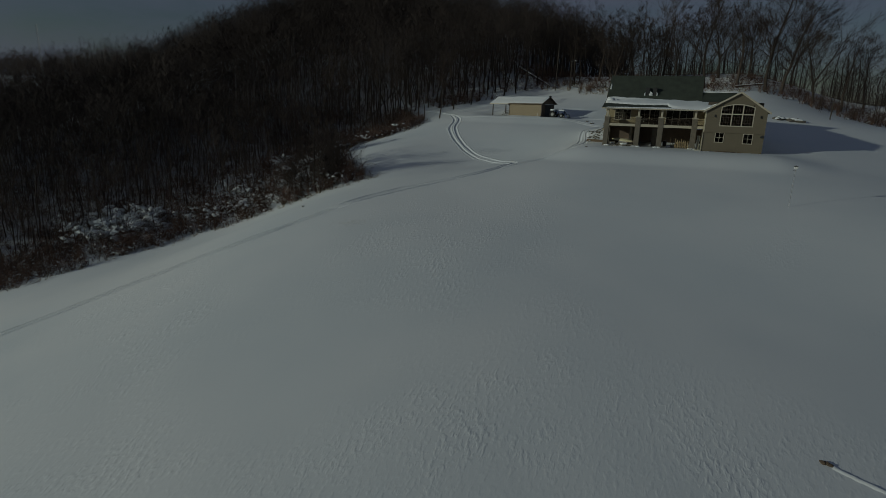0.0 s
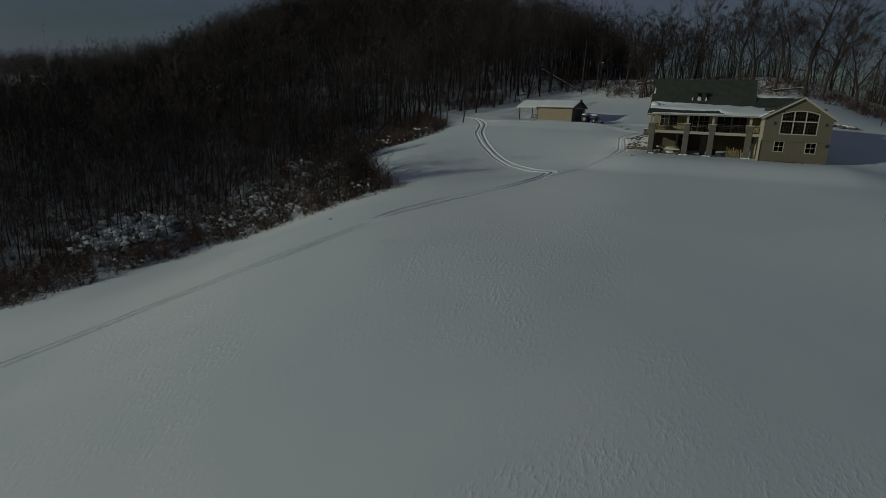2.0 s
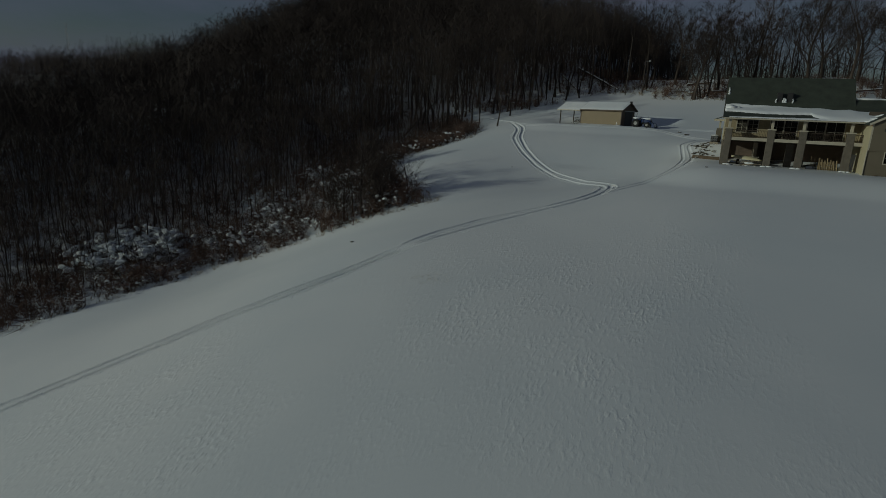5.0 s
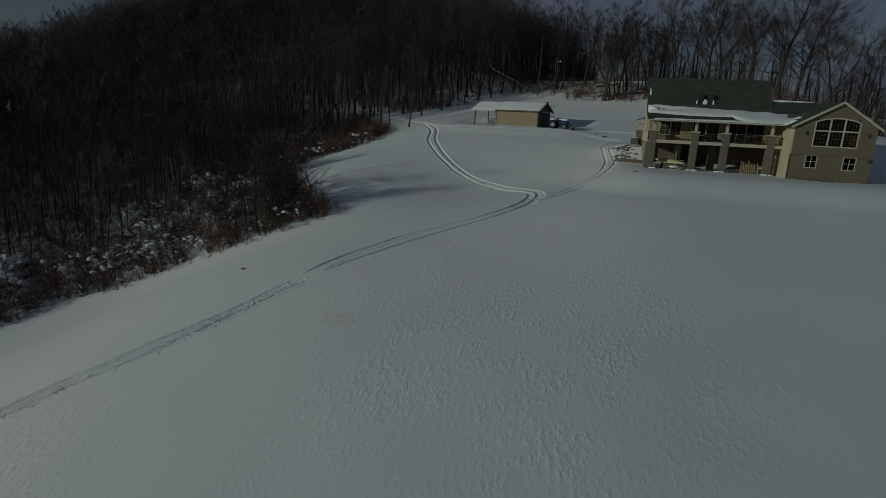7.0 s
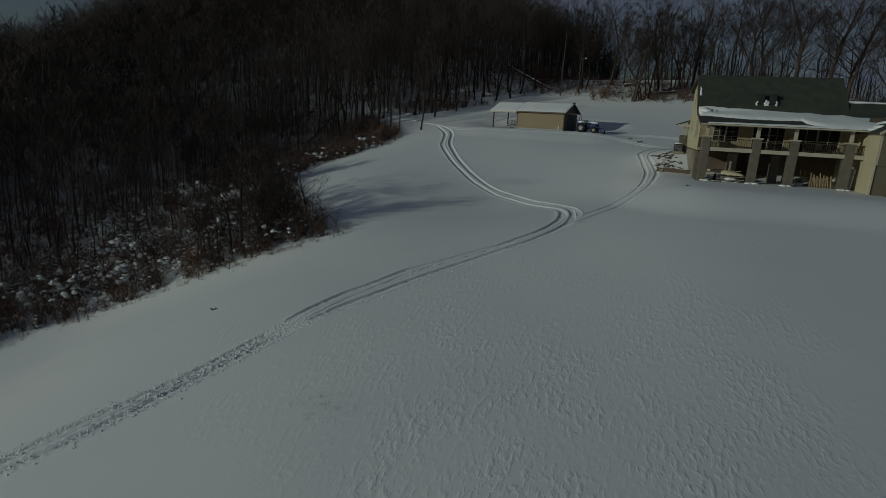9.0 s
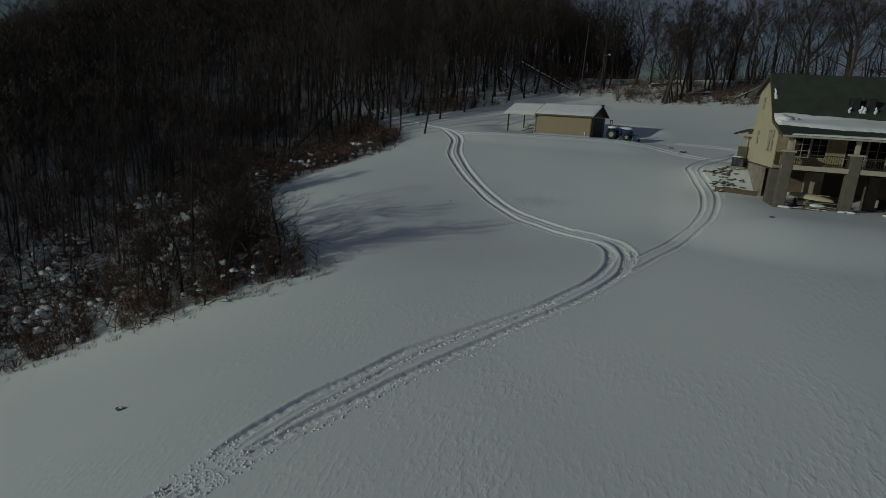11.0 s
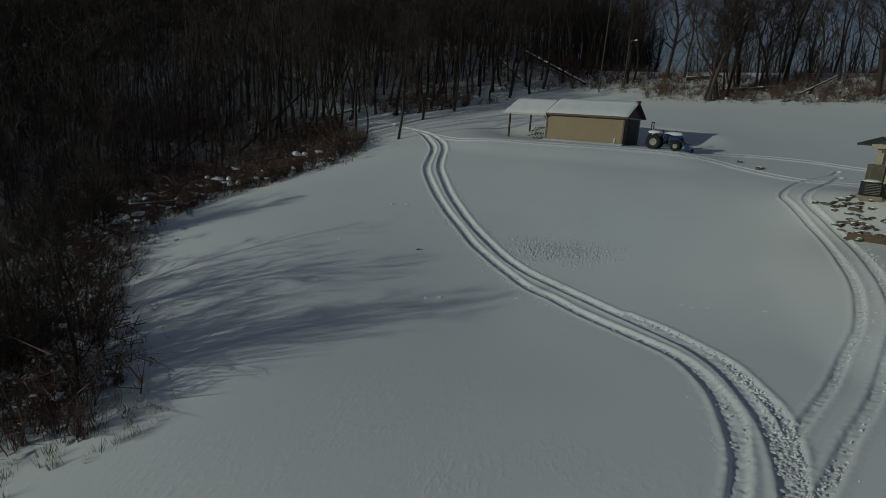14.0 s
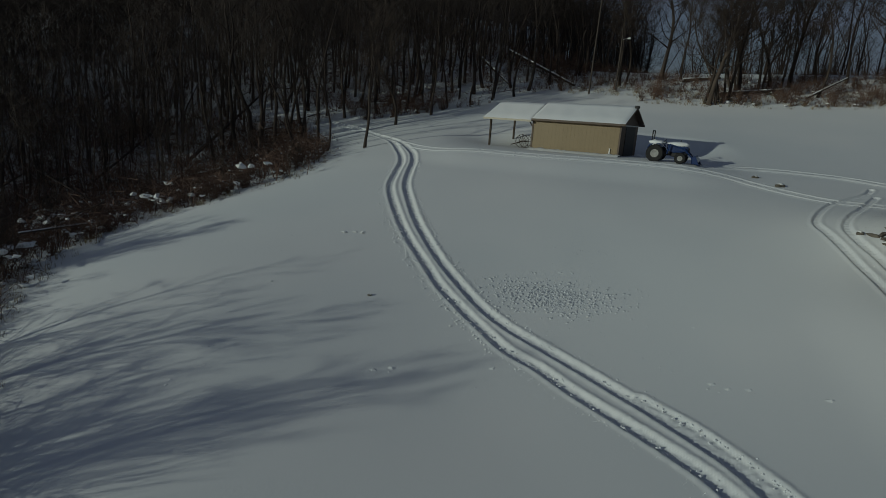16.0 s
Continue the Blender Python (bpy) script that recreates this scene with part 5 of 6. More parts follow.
# ---- poles and far marks ----
def birdhouse(x, y):
    z = gz(x, y)
    t = thing("birdhouse", "small white birdhouse on a tall thin pole in the snow", "birdhouse", (x, y, z))
    bm = bmesh.new()
    rod(bm, (0, 0, -0.4), (0, 0, 3.6), 0.024, 0.02)
    part("pole", bm, STEEL, t, "thin grey pole")
    house_ = part("box", boxed(-0.15, 0.15, -0.11, 0.11, 3.62, 3.84, 0.01), WHITE, t)
    part("roof", prismed([(-0.19, 3.84), (0.19, 3.84), (0, 3.95)], "y", -0.15, 0.15), DARK, house_)
    for k in (-0.14, 0.14):
        bm = bmesh.new()
        rod(bm, (k * 0.5, -0.116, 3.72), (k * 0.5, -0.1, 3.72), 0.03)
        part("entrance_hole", bm, DARK, house_)
    part("perch", boxed(-0.2, 0.08, -0.04, 0.04, 3.46, 3.48), DARK, t)
    return t


birdhouse(9.7, 62.0)


def utility_pole(x, y, h, lean, lamp=False, arm=True):
    z = gz(x, y)
    t = thing("utility_pole", "weathered grey timber utility pole", "utility pole", (x, y, z))
    t.matrix_basis = pose(x, y, z, 0, lean, 0)
    bm = bmesh.new()
    rod(bm, (0, 0, -1), (0, 0, h), 0.12, 0.08, 10)
    part("pole", bm, POLEWOOD, t)
    if arm:
        part("cross_arm", boxed(-1.3, 1.3, -0.06, 0.06, h - 0.7, h - 0.56), POLEWOOD, t)
        for k in (-1.15, -0.5, 0.5, 1.15):
            bm = bmesh.new()
            rod(bm, (k, 0, h - 0.56), (k, 0, h - 0.4), 0.04, 0.06)
            part("insulator", bm, WHITE, t)
    if lamp:
        bm = bmesh.new()
        rod(bm, (0, 0, h - 0.6), (0.9, -0.2, h - 0.4), 0.03)
        part("lamp_arm", bm, STEEL, t)
        bm = bmesh.new()
        rod(bm, (0.9, -0.2, h - 0.52), (0.9, -0.2, h - 0.3), 0.24, 0.1, 12)
        part("lamp_head", bm, WHITE, t, "white yard lamp, unlit")
    return t


utility_pole(-32.3, 147.5, 12.5, 1, False, False)
utility_pole(-28.9, 149, 7.35, 0, True, False)
utility_pole(24.5, 127.4, 5.6, 2, False, False)


def wire(a, b, sag):
    p = [Vector(a).lerp(Vector(b), k / 16) - Vector((0, 0, 4 * sag * (k / 16) * (1 - k / 16))) for k in range(17)]
    bm = bmesh.new()
    for u, v in zip(p, p[1:]):
        rod(bm, u, v, 0.012, sides=4)
    return tagged(part("wire", bm, DARK), "thin dark overhead wire", "wire")


wire((-32.3, 147.5, gz(-33, 147.5) + 8.9), (-60, 152, 34), 0.5)
wire((-32.3, 147.5, gz(-33, 147.5) + 8.9), (-4, 152, 34), 0.6)

mast = thing("radio_mast", "thin lattice radio mast far off on the ridge", "radio mast", (-357, 222, 27))
bm = bmesh.new()
for k in range(3):
    a = k * math.tau / 3
    rod(bm, (0.7 * math.cos(a), 0.7 * math.sin(a), 0), (0.5 * math.cos(a), 0.5 * math.sin(a), 33.5), 0.07, 0.07, 5)
for k in range(22):
    s = 0.7 - 0.2 * k / 22
    for j in range(3):
        a, b = j * math.tau / 3, (j + 1) * math.tau / 3
        rod(bm, (s * math.cos(a), s * math.sin(a), k * 1.5), (s * math.cos(b), s * math.sin(b), k * 1.5 + 1.5), 0.05, sides=4)
part("lattice", bm, STEEL, mast)


def fallen(a, b, r, seed, snow=True, label="fallen tree trunk lying under snow"):
    t = thing("fallen_log", label, "log", (0, 0, 0))
    bm = bmesh.new()
    A, B = Vector(a), Vector(b)
    rod(bm, A, B, r, r * 0.55, 8)
    rr = random.Random(seed)
    for k in range(4):
        p = A.lerp(B, rr.uniform(0.45, 0.95))
        rod(bm, p, p + Vector((rr.uniform(-0.8, 0.8), rr.uniform(-0.8, 0.8), rr.uniform(0.2, 1.2))), r * 0.3, r * 0.08, 5)
    part("trunk", bm, BARK, t)
    if snow:
        bm = bmesh.new()
        rod(bm, A + Vector((0, 0, r * 0.55)), B + Vector((0, 0, r * 0.4)), r * 0.78, r * 0.45, 7)
        part("snow_line", bm, SNOW_SOFT, t, "line of snow along the log")
    return t


def on_snow(x, y, h=0.15):
    return (x, y, gz(x, y) + h)


fallen((-46.5, 162, gz(-46.5, 162) + 2.3), on_snow(-34.6, 151.3, 0.2), 0.3, 1)
fallen((-50, 158, gz(-50, 158) + 1.8), on_snow(-43.5, 150.3, 0.1), 0.22, 2)
fallen(on_snow(-16, 147.5, 0.3), on_snow(-8.5, 149.6, 0.4), 0.28, 3)
fallen(on_snow(-6.6, 146.4, 0.2), (-1.6, 150, gz(-1.6, 150) + 1.8), 0.16, 4)
fallen(on_snow(-20, 154.5, 0.3), on_snow(-15, 155.8, 0.4), 0.28, 5)
fallen(on_snow(-69.3, 110.9, 0.5), on_snow(-64.2, 114.4, 0.5), 0.3, 6)
fallen(on_snow(-81, 125, 0.3), (-86, 138, gz(-86, 138) + 4.5), 0.22, 7)
fallen(on_snow(-72.8, 118, 0.3), (-70, 129, gz(-70, 129) + 5), 0.2, 8, False, "dead trunk leaning among standing trees")
fallen(on_snow(9.0, 147, 0.3), on_snow(15, 149, 1.2), 0.2, 9)
rut_strip("snow_ridge", [(7.4, 27.0), (8.1, 26.7), (9.2, 26.35), (10.8, 25.8)], [(-0.2, -0.05), (-0.1, 0.03), (0, 0.07), (0.09, 0.04), (0.2, -0.05)], "snow-buried branch lying in the open field", 0.012, 41)
bm = bmesh.new()
rnd = random.Random(77)
for k in range(9):
    lump(bm, (7.2 + rnd.uniform(-0.2, 0.2), 27.05 + rnd.uniform(-0.12, 0.12), gz(7.2, 27.05) + 0.03), (0.14, 0.1, 0.09), k, 0.5, 0.4, 1)
tagged(part("root_clod", bm, EARTH), "dark clod of roots poking through the snow", "clod")
bm = bmesh.new()
for k in range(16):
    x, y = 16.5 + rnd.uniform(-2.2, 2.2), 118.6 + rnd.uniform(-0.8, 0.8)
    lump(bm, (x, y, gz(x, y) + 0.15), (rnd.uniform(0.4, 0.9), rnd.uniform(0.3, 0.6), 0.3), k, 0.5, 0.4, 1)
tagged(part("stone_heap", bm, ROCK), "heap of stones behind the house", "stone heap", kind="stuff")
bm = bmesh.new()
for k in range(12):
    x, y = 16.5 + rnd.uniform(-2.2, 2.2), 118.6 + rnd.uniform(-0.8, 0.8)
    lump(bm, (x, y, gz(x, y) + 0.35), (rnd.uniform(0.4, 0.8), rnd.uniform(0.3, 0.5), 0.18), k + 30, 0.4, 0.4, 1)
tagged(part("heap_snow", bm, SNOW_SOFT, None, "", True), "snow lying on the stone heap", "snow", kind="stuff")
for x, y, s in ((-16.9, 111.4, 0.4), (-18.1, 113.4, 0.3), (-43.4, 56.9, 0.22), (-13.2, 83.5, 0.2), (-39.0, 91.1, 0.12)):
    bm = bmesh.new()
    lump(bm, (0, 0, 0.1 * s), (s, s * 0.6, s * 0.45), int(x * 10) % 50, 0.5, 0.4, 2)
    rk = part("field_stone", bm, ROCK)
    rk.matrix_basis = pose(x, y, gz(x, y), 0, 0, 30)
    tagged(rk, "single dark stone showing through the snow", "stone", "stones in the field")
    bm = bmesh.new()
    lump(bm, (0.05, 0, 0.38 * s), (s * 0.75, s * 0.5, s * 0.25), 5, 0.4, 0.3, 1)
    part("snow_cap", bm, SNOW_SOFT, rk, "", True)
# scattered paw prints and clods in the open snow
vs, fs = [], []
rnd = random.Random(31)
for x, y in ((-44.9, 93.1), (-43.6, 87.6), (-43.3, 85.0), (-43.4, 82.6), (-36.1, 86.3), (-31.9, 87.9), (-42.8, 96.6), (-42.4, 96.7), (-39.9, 96.2), (-45.6, 95.0), (-44.1, 90.3), (-23.8, 88.0), (-23.2, 87.7), (-20.7, 86.8), (-24.5, 92.1), (-26.4, 96.5), (-30.5, 96.5), (-55.9, 90.2), (-51.8, 88.6), (-33.9, 81.4)):
    for j in range(rnd.choice((1, 2, 3))):
        px, py, r, a = x + rnd.gauss(0, 0.22), y + rnd.gauss(0, 0.15), rnd.uniform(0.07, 0.15), rnd.uniform(0, 6.28)
        n, z = len(vs), gz(px, py)
        vs += [(px + r * 1.6 * math.cos(a + k * 1.2566), py + r * math.sin(a + k * 1.2566), z - 0.02) for k in range(5)] + [(px, py, z + r * 0.32)]
        fs += [(n + k, n + (k + 1) % 5, n + 5) for k in range(5)]
tagged(raw("paw_prints", vs, fs, SNOW_SOFT), "scattered paw prints and clods in open snow", "snow clods", kind="stuff")


# ---- trees ----
class Growth:
    """Collects tapered tubes into one mesh."""

    def __init__(self):
        self.v, self.f = [], []

    def tube(self, pts, radii, sides):
        n0 = len(self.v)
        for k, (p, r) in enumerate(zip(pts, radii)):
            d = (pts[min(k + 1, len(pts) - 1)] - pts[max(k - 1, 0)])
            d.normalize()
            u = d.orthogonal().normalized()
            w = d.cross(u)
            for j in range(sides):
                a = j * math.tau / sides
                self.v.append(p + (u * math.cos(a) + w * math.sin(a)) * r)
        for k in range(len(pts) - 1):
            for j in range(sides):
                a, b = n0 + k * sides + j, n0 + k * sides + (j + 1) % sides
                self.f.append((a, b, b + sides, a + sides))

    def sliver(self, p, d, w):
        """A fine twig as one thin tapered blade."""
        u = d.orthogonal().normalized() * (w / 2)
        n = len(self.v)
        self.v += [p - u, p + u, p + d]
        self.f.append((n, n + 1, n + 2))


def bough(g, rnd, start, way, length, r, level, sides, segs, lift):
    """One branch and all that it carries: long rising twigs at its end."""
    if level <= 0:
        g.sliver(start, way.normalized() * length, max(0.024, r * 1.6))
        return
    pts, p, d = [start.copy()], start.copy(), way.normalized()
    for k in range(segs):
        d = (d + Vector((rnd.gauss(0, 0.2), rnd.gauss(0, 0.2), rnd.gauss(0, 0.14) + lift))).normalized()
        p = p + d * (length / segs)
        pts.append(p.copy())
    g.tube(pts, [r * (1 - 0.82 * k / segs) for k in range(segs + 1)], sides)
    for k in range({3: 5, 2: 5, 1: 6}[level]):
        t = rnd.uniform(0.3, 1.0)
        i = min(int(t * segs), segs - 1)
        q = pts[i].lerp(pts[i + 1], t * segs - i)
        axis = (pts[i + 1] - pts[i]).normalized()
        out = Vector((rnd.gauss(0, 1), rnd.gauss(0, 1), rnd.gauss(0, 0.7))).cross(axis).normalized()
        share = rnd.uniform(0.42, 0.66) if level > 1 else rnd.uniform(0.7, 1.25)
        bough(g, rnd, q, axis + out * rnd.uniform(0.3, 0.7) + Vector((0, 0, 0.22)), length * share, r * 0.42 * (1 - 0.4 * t), level - 1, 3, 2 if level > 1 else 1, lift * 0.6)


def tree_meshes(seed, h, r, crown_from, limbs, reach, level=2, fork=0.0, crook=0.05, bark=None):
    """A bare winter tree: the trunk's mesh and the crown's."""
    rnd = random.Random(seed)
    trunk, crown = Growth(), Growth()
    pts, p = [], Vector((0, 0, -0.5))
    d = Vector((rnd.gauss(0, 0.035), rnd.gauss(0, 0.035), 1))
    segs = 10
    for k in range(segs + 1):
        pts.append(p.copy())
        d = (Vector((d.x * 0.82, d.y * 0.82, d.z)) + Vector((rnd.gauss(0, crook), rnd.gauss(0, crook), 0))).normalized()
        p = p + d * (h / segs)
    trunk.tube(pts, [r * (1.35 if k == 0 else 1 - 0.9 * (k / segs) ** 1.1) for k in range(segs + 1)], 7)
    if fork:
        q = pts[3]
        bough(crown, rnd, q, Vector((rnd.choice((-1, 1)) * 0.4, rnd.uniform(-0.2, 0.2), 1)), h * 0.62, r * 0.6, level, 5, 6, 0.03)
    for k in range(limbs):
        t = crown_from + (1 - crown_from) * (k + rnd.random()) / limbs
        i = min(int(t * segs), segs - 1)
        q = pts[i].lerp(pts[i + 1], t * segs - i)
        a = k * 2.4 + rnd.uniform(-0.5, 0.5)
        up = rnd.uniform(0.25, 1.3)
        bough(crown, rnd, q, Vector((math.cos(a), math.sin(a), up)), h * reach * (1.15 - 0.75 * t) * rnd.uniform(0.75, 1.2), r * 0.42 * (1.15 - t), level, 4, 5, 0.05)
    out = []
    for name, g in (("trunk", trunk), ("crown", crown)):
        me = bpy.data.meshes.new(name)
        me.from_pydata([tuple(v) for v in g.v], [], g.f)
        me.materials.append((bark or BARK) if name == "trunk" else TWIG)
        me.polygons.foreach_set("use_smooth", [True] * len(me.polygons))
        out.append(me)
    return out


def plant(meshes, name, label, x, y, s, turn, group, lean=(0, 0)):
    t = thing(name, label, "tree", (0, 0, 0), group)
    t.matrix_basis = pose(x, y, gz(x, y) - 0.1, lean[0], lean[1], turn) @ Matrix.Diagonal((s, s, s, 1))
    for me in meshes:
        ob = new(me.name.split(".")[0], me)
        ob.parent = t
    return t


FOREST = [tree_meshes(100 + k, 17 + (k * 37 % 5), 0.18 + 0.03 * (k % 4), 0.34 + 0.05 * (k % 3), 17, 0.23, 2, 1.0 if k == 4 else 0.0, 0.07 + 0.03 * (k % 3)) for k in range(9)]
# open and slim skyline trees carry the sunlit bark tone
OPEN = [tree_meshes(200 + k, 17 + k % 3, 0.3, 0.24, 26, 0.33, 3, 1.0 if k % 2 else 0.0, 0.1, LIT_BARK) for k in range(5)]
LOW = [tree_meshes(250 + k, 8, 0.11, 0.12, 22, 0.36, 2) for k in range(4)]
SLIM = [tree_meshes(300 + k, 16, 0.19, 0.34, 18, 0.23, 3, 1.0 if k == 1 else 0.0, 0.11, LIT_BARK) for k in range(4)]
SAPLING = [tree_meshes(400 + k, 6.5, 0.06, 0.15, 16, 0.3, 2) for k in range(3)]

# crowns of the woods share the darkened bark tone
for trunk_mesh, crown_mesh in LOW + SAPLING:
    crown_mesh.materials[0] = BARK
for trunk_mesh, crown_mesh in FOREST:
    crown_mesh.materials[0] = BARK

# the rim of the woods, from the valley past the corner to behind the shed
EDGE = [(-120, 28), (-95, 33), (-79, 40), (-73.5, 46), (-70.8, 54), (-66.5, 61), (-61.5, 65.2), (-56, 67.6), (-50.5, 69.6), (-45.5, 71.6), (-43.6, 73.6), (-47.2, 76.8), (-53, 81.8), (-56, 86.4), (-59.6, 91.5), (-60.8, 97.5), (-58, 102.4), (-53, 108.2), (-55.4, 117.5), (-64.4, 127.8), (-59.1, 132.5), (-53.2, 135.2), (-45.4, 139.9), (-39.3, 148.1), (-34, 156), (-28, 164), (-24, 185), (-20, 420), (-700, 420), (-700, -60), (-140, -60)]
EDGE_X, EDGE_Y = np.array([p[0] for p in EDGE]), np.array([p[1] for p in EDGE])


def in_woods(x, y):
    inside, j = False, len(EDGE) - 1
    for i in range(len(EDGE)):
        (xi, yi), (xj, yj) = EDGE[i], EDGE[j]
        if (yi > y) != (yj > y) and x < (xj - xi) * (y - yi) / (yj - yi) + xi:
            inside = not inside
        j = i
    return inside


def rim_distance(x, y):
    best = 1e9
    for (ax, ay), (bx, by) in zip(EDGE[:27], EDGE[1:28]):
        dx, dy = bx - ax, by - ay
        t = max(0, min(1, ((x - ax) * dx + (y - ay) * dy) / (dx * dx + dy * dy)))
        best = min(best, math.hypot(x - ax - t * dx, y - ay - t * dy))
    return best


def on_trail(x, y):
    return any(math.hypot(x - a, y - b) < 2.4 for a, b in ((-49.8, 120.3), (-52.8, 123.8), (-56.5, 128), (-59.5, 130), (-62.2, 131.4), (-67, 133), (-71, 134.2)))


rnd = random.Random(42)
spots, cells = [], {}
tries = 0
while tries < 120000 and len(spots) < 3900:
    tries += 1
    x, y = rnd.uniform(-175, -22), rnd.uniform(20, 230)
    if not in_woods(x, y) or on_trail(x, y):
        continue
    d = rim_distance(x, y)
    timber = 18.0 + (min(18.0, 2.6 + 0.46 * d) - 18.0) * float(smooth(121, 113, y))  # scrub that grows taller away from the field on the valley side
    if rnd.random() < 0.35 * (timber < 9) + (0.35 if d < 2 else 0):
        continue
    gap = 2.4 if d < 14 else 1.9
    key = (int(x // 3), int(y // 3))
    if any(abs(x - a) < gap and abs(y - b) < gap for i in (-1, 0, 1) for j in (-1, 0, 1) for a, b in cells.get((key[0] + i, key[1] + j), ())):
        continue
    cells.setdefault(key, []).append((x, y))
    spots.append((x, y, d, timber))
spots.sort(key=lambda s: s[2])
near = spots[:300]
for k, (x, y, d, timber) in enumerate(near):
    if timber < 8.5:
        plant(SAPLING[k % 3], "sapling", "thin bare young tree at the edge of the woods", x, y, timber / 6.5 * rnd.uniform(0.6, 1.1), rnd.uniform(0, 360), "young trees at the woods edge", (rnd.gauss(0, 7), rnd.gauss(0, 7)))
    else:
        plant(FOREST[k % 9], "tree", "tall bare deciduous forest tree with a dark slender trunk", x, y, timber / 18 * rnd.uniform(0.75, 1.08), rnd.uniform(0, 360), "trees at the woods edge", (rnd.gauss(0, 4), rnd.gauss(0, 4)))


# a dense grove of low trees at the corner of the woods
for k in range(30):
    x, y = (-52.5 + rnd.gauss(0, 3.0), 74.5 + rnd.gauss(0, 2.6)) if k < 20 else (-61.5 + rnd.gauss(0, 1.6), 88 + rnd.gauss(0, 1.6))
    if in_woods(x, y):
        plant(LOW[k % 4], "tree", "low bare spreading tree in the grove at the woods corner", x, y, rnd.uniform(0.65, 1.0) * (0.95 if k < 20 else 0.85), rnd.uniform(0, 360), "trees at the woods edge", (rnd.gauss(0, 4), rnd.gauss(0, 4)))


for x, y, k in ((-51.8, 71.2, 0.62), (-53.4, 71.6, 0.5), (-49.6, 71.6, 0.42), (-54.6, 76.4, 0.46), (-56.5, 79.0, 0.5)):
    plant(FOREST[int(k * 20) % 9], "tree", "bare tree standing above the brush at the woods corner", x, y, k, x * 57 % 360, "trees at the woods edge")


def flat_tree(seed, h, r, twigs, low=0.46, fine=0.05, per=5):
    """A light tree for the depth of the woods: trunk and crown as plain tapered sticks."""
    rr = random.Random(seed)
    g = Growth()
    pts = [Vector((rr.gauss(0, 0.26) * k, rr.gauss(0, 0.26) * k, -0.5 + h * k / 4)) for k in range(5)]
    g.tube(pts, [r, r * 0.85, r * 0.65, r * 0.4, 0.03], 4)
    for k in range(twigs):
        t = rr.uniform(low, 0.98)
        q = pts[min(int(t * 4), 3)].lerp(pts[min(int(t * 4), 3) + 1], t * 4 - min(int(t * 4), 3))
        a = rr.uniform(0, 6.283)
        L = h * 0.24 * (1.2 - 0.8 * t) * rr.uniform(0.6, 1.3)
        e = q + Vector((math.cos(a), math.sin(a), rr.uniform(0.5, 1.3))) * L
        g.sliver(q, e - q, r * 0.6 * (1.2 - t))
        for j in range(per):
            g.sliver(q.lerp(e, rr.uniform(0.3, 0.98)), Vector((rr.gauss(0, 0.6), rr.gauss(0, 0.6), rr.uniform(0.1, 1.2))) * L * 0.6, fine)
    return np.array([tuple(v) for v in g.v]), g.f


def scatter(name, kinds, places, mat, label, category):
    """Joins many turned and scaled copies into one mesh."""
    vs, fs, n = [], [], 0
    for k, (x, y, z, s, a) in enumerate(places):
        v, f = kinds[k % len(kinds)]
        c, q = math.cos(a), math.sin(a)
        w = np.stack([x + s * (v[:, 0] * c - v[:, 1] * q), y + s * (v[:, 0] * q + v[:, 1] * c), z + s * v[:, 2]], 1)
        vs.append(w)
        fs.extend([tuple(i + n for i in face) for face in f])
        n += len(v)
    return tagged(raw(name, np.concatenate(vs).tolist(), fs, mat), label, category, kind="stuff")


# dead trunks fallen or hung up among the standing ones
for k in range(18):
    while True:
        x, y = rnd.uniform(-84, -40), rnd.uniform(88, 165)
        if in_woods(x, y) and not on_trail(x, y) and 3 < rim_distance(x, y) < 26:
            break
    a, L = rnd.uniform(0, 6.28), rnd.uniform(5, 11)
    rise = rnd.choice((0.05, 0.15, 0.3, 0.6, 1.0))
    e = (x + math.cos(a) * L, y + math.sin(a) * L)
    fallen(on_snow(x, y, 0.1), (*e, gz(*e) + 0.2 + rise * L * 0.6), rnd.uniform(0.06, 0.13), 60 + k, rise < 0.5 and k % 3 > 0, "dead trunk fallen among the standing trees" if rise < 0.2 else "dead trunk leaning among standing trees")


LIGHT = [flat_tree(500 + k, 14.5 + k * 0.9, 0.13 + 0.03 * (k * 3 % 5), 26, 0.26 + 0.06 * (k % 3), 0.065, 7) for k in range(8)]
MURK = [flat_tree(570 + k, 15 + k * 0.8, 0.09, 26, 0.08, 0.095, 6) for k in range(5)]
DENSE = [flat_tree(550 + k, 15 + k * 0.8, 0.1, 20, 0.24, 0.07, 6) for k in range(5)]
deep = [(x, y, gz(x, y), timber / 18 * rnd.uniform(0.72, 1.1), rnd.uniform(0, 6.28)) for x, y, d, timber in spots[300:] if d < 24]
thick = [(x, y, gz(x, y), timber / 18 * rnd.uniform(0.72, 1.1), rnd.uniform(0, 6.28)) for x, y, d, timber in spots[300:] if 24 <= d < 46]
murk = [(x, y, gz(x, y), timber / 18 * rnd.uniform(0.72, 1.1), rnd.uniform(0, 6.28)) for x, y, d, timber in spots[300:] if d >= 46]
scatter("woods", MURK, murk, BARK, "dark close-grown bare woodland far up the hillside", "woods")
scatter("woods", DENSE, thick, BARK, "dense bare winter woodland deep on the hillside", "woods")
scatter("woods", LIGHT, deep, BARK, "dense bare winter woodland on the hillside", "woods")
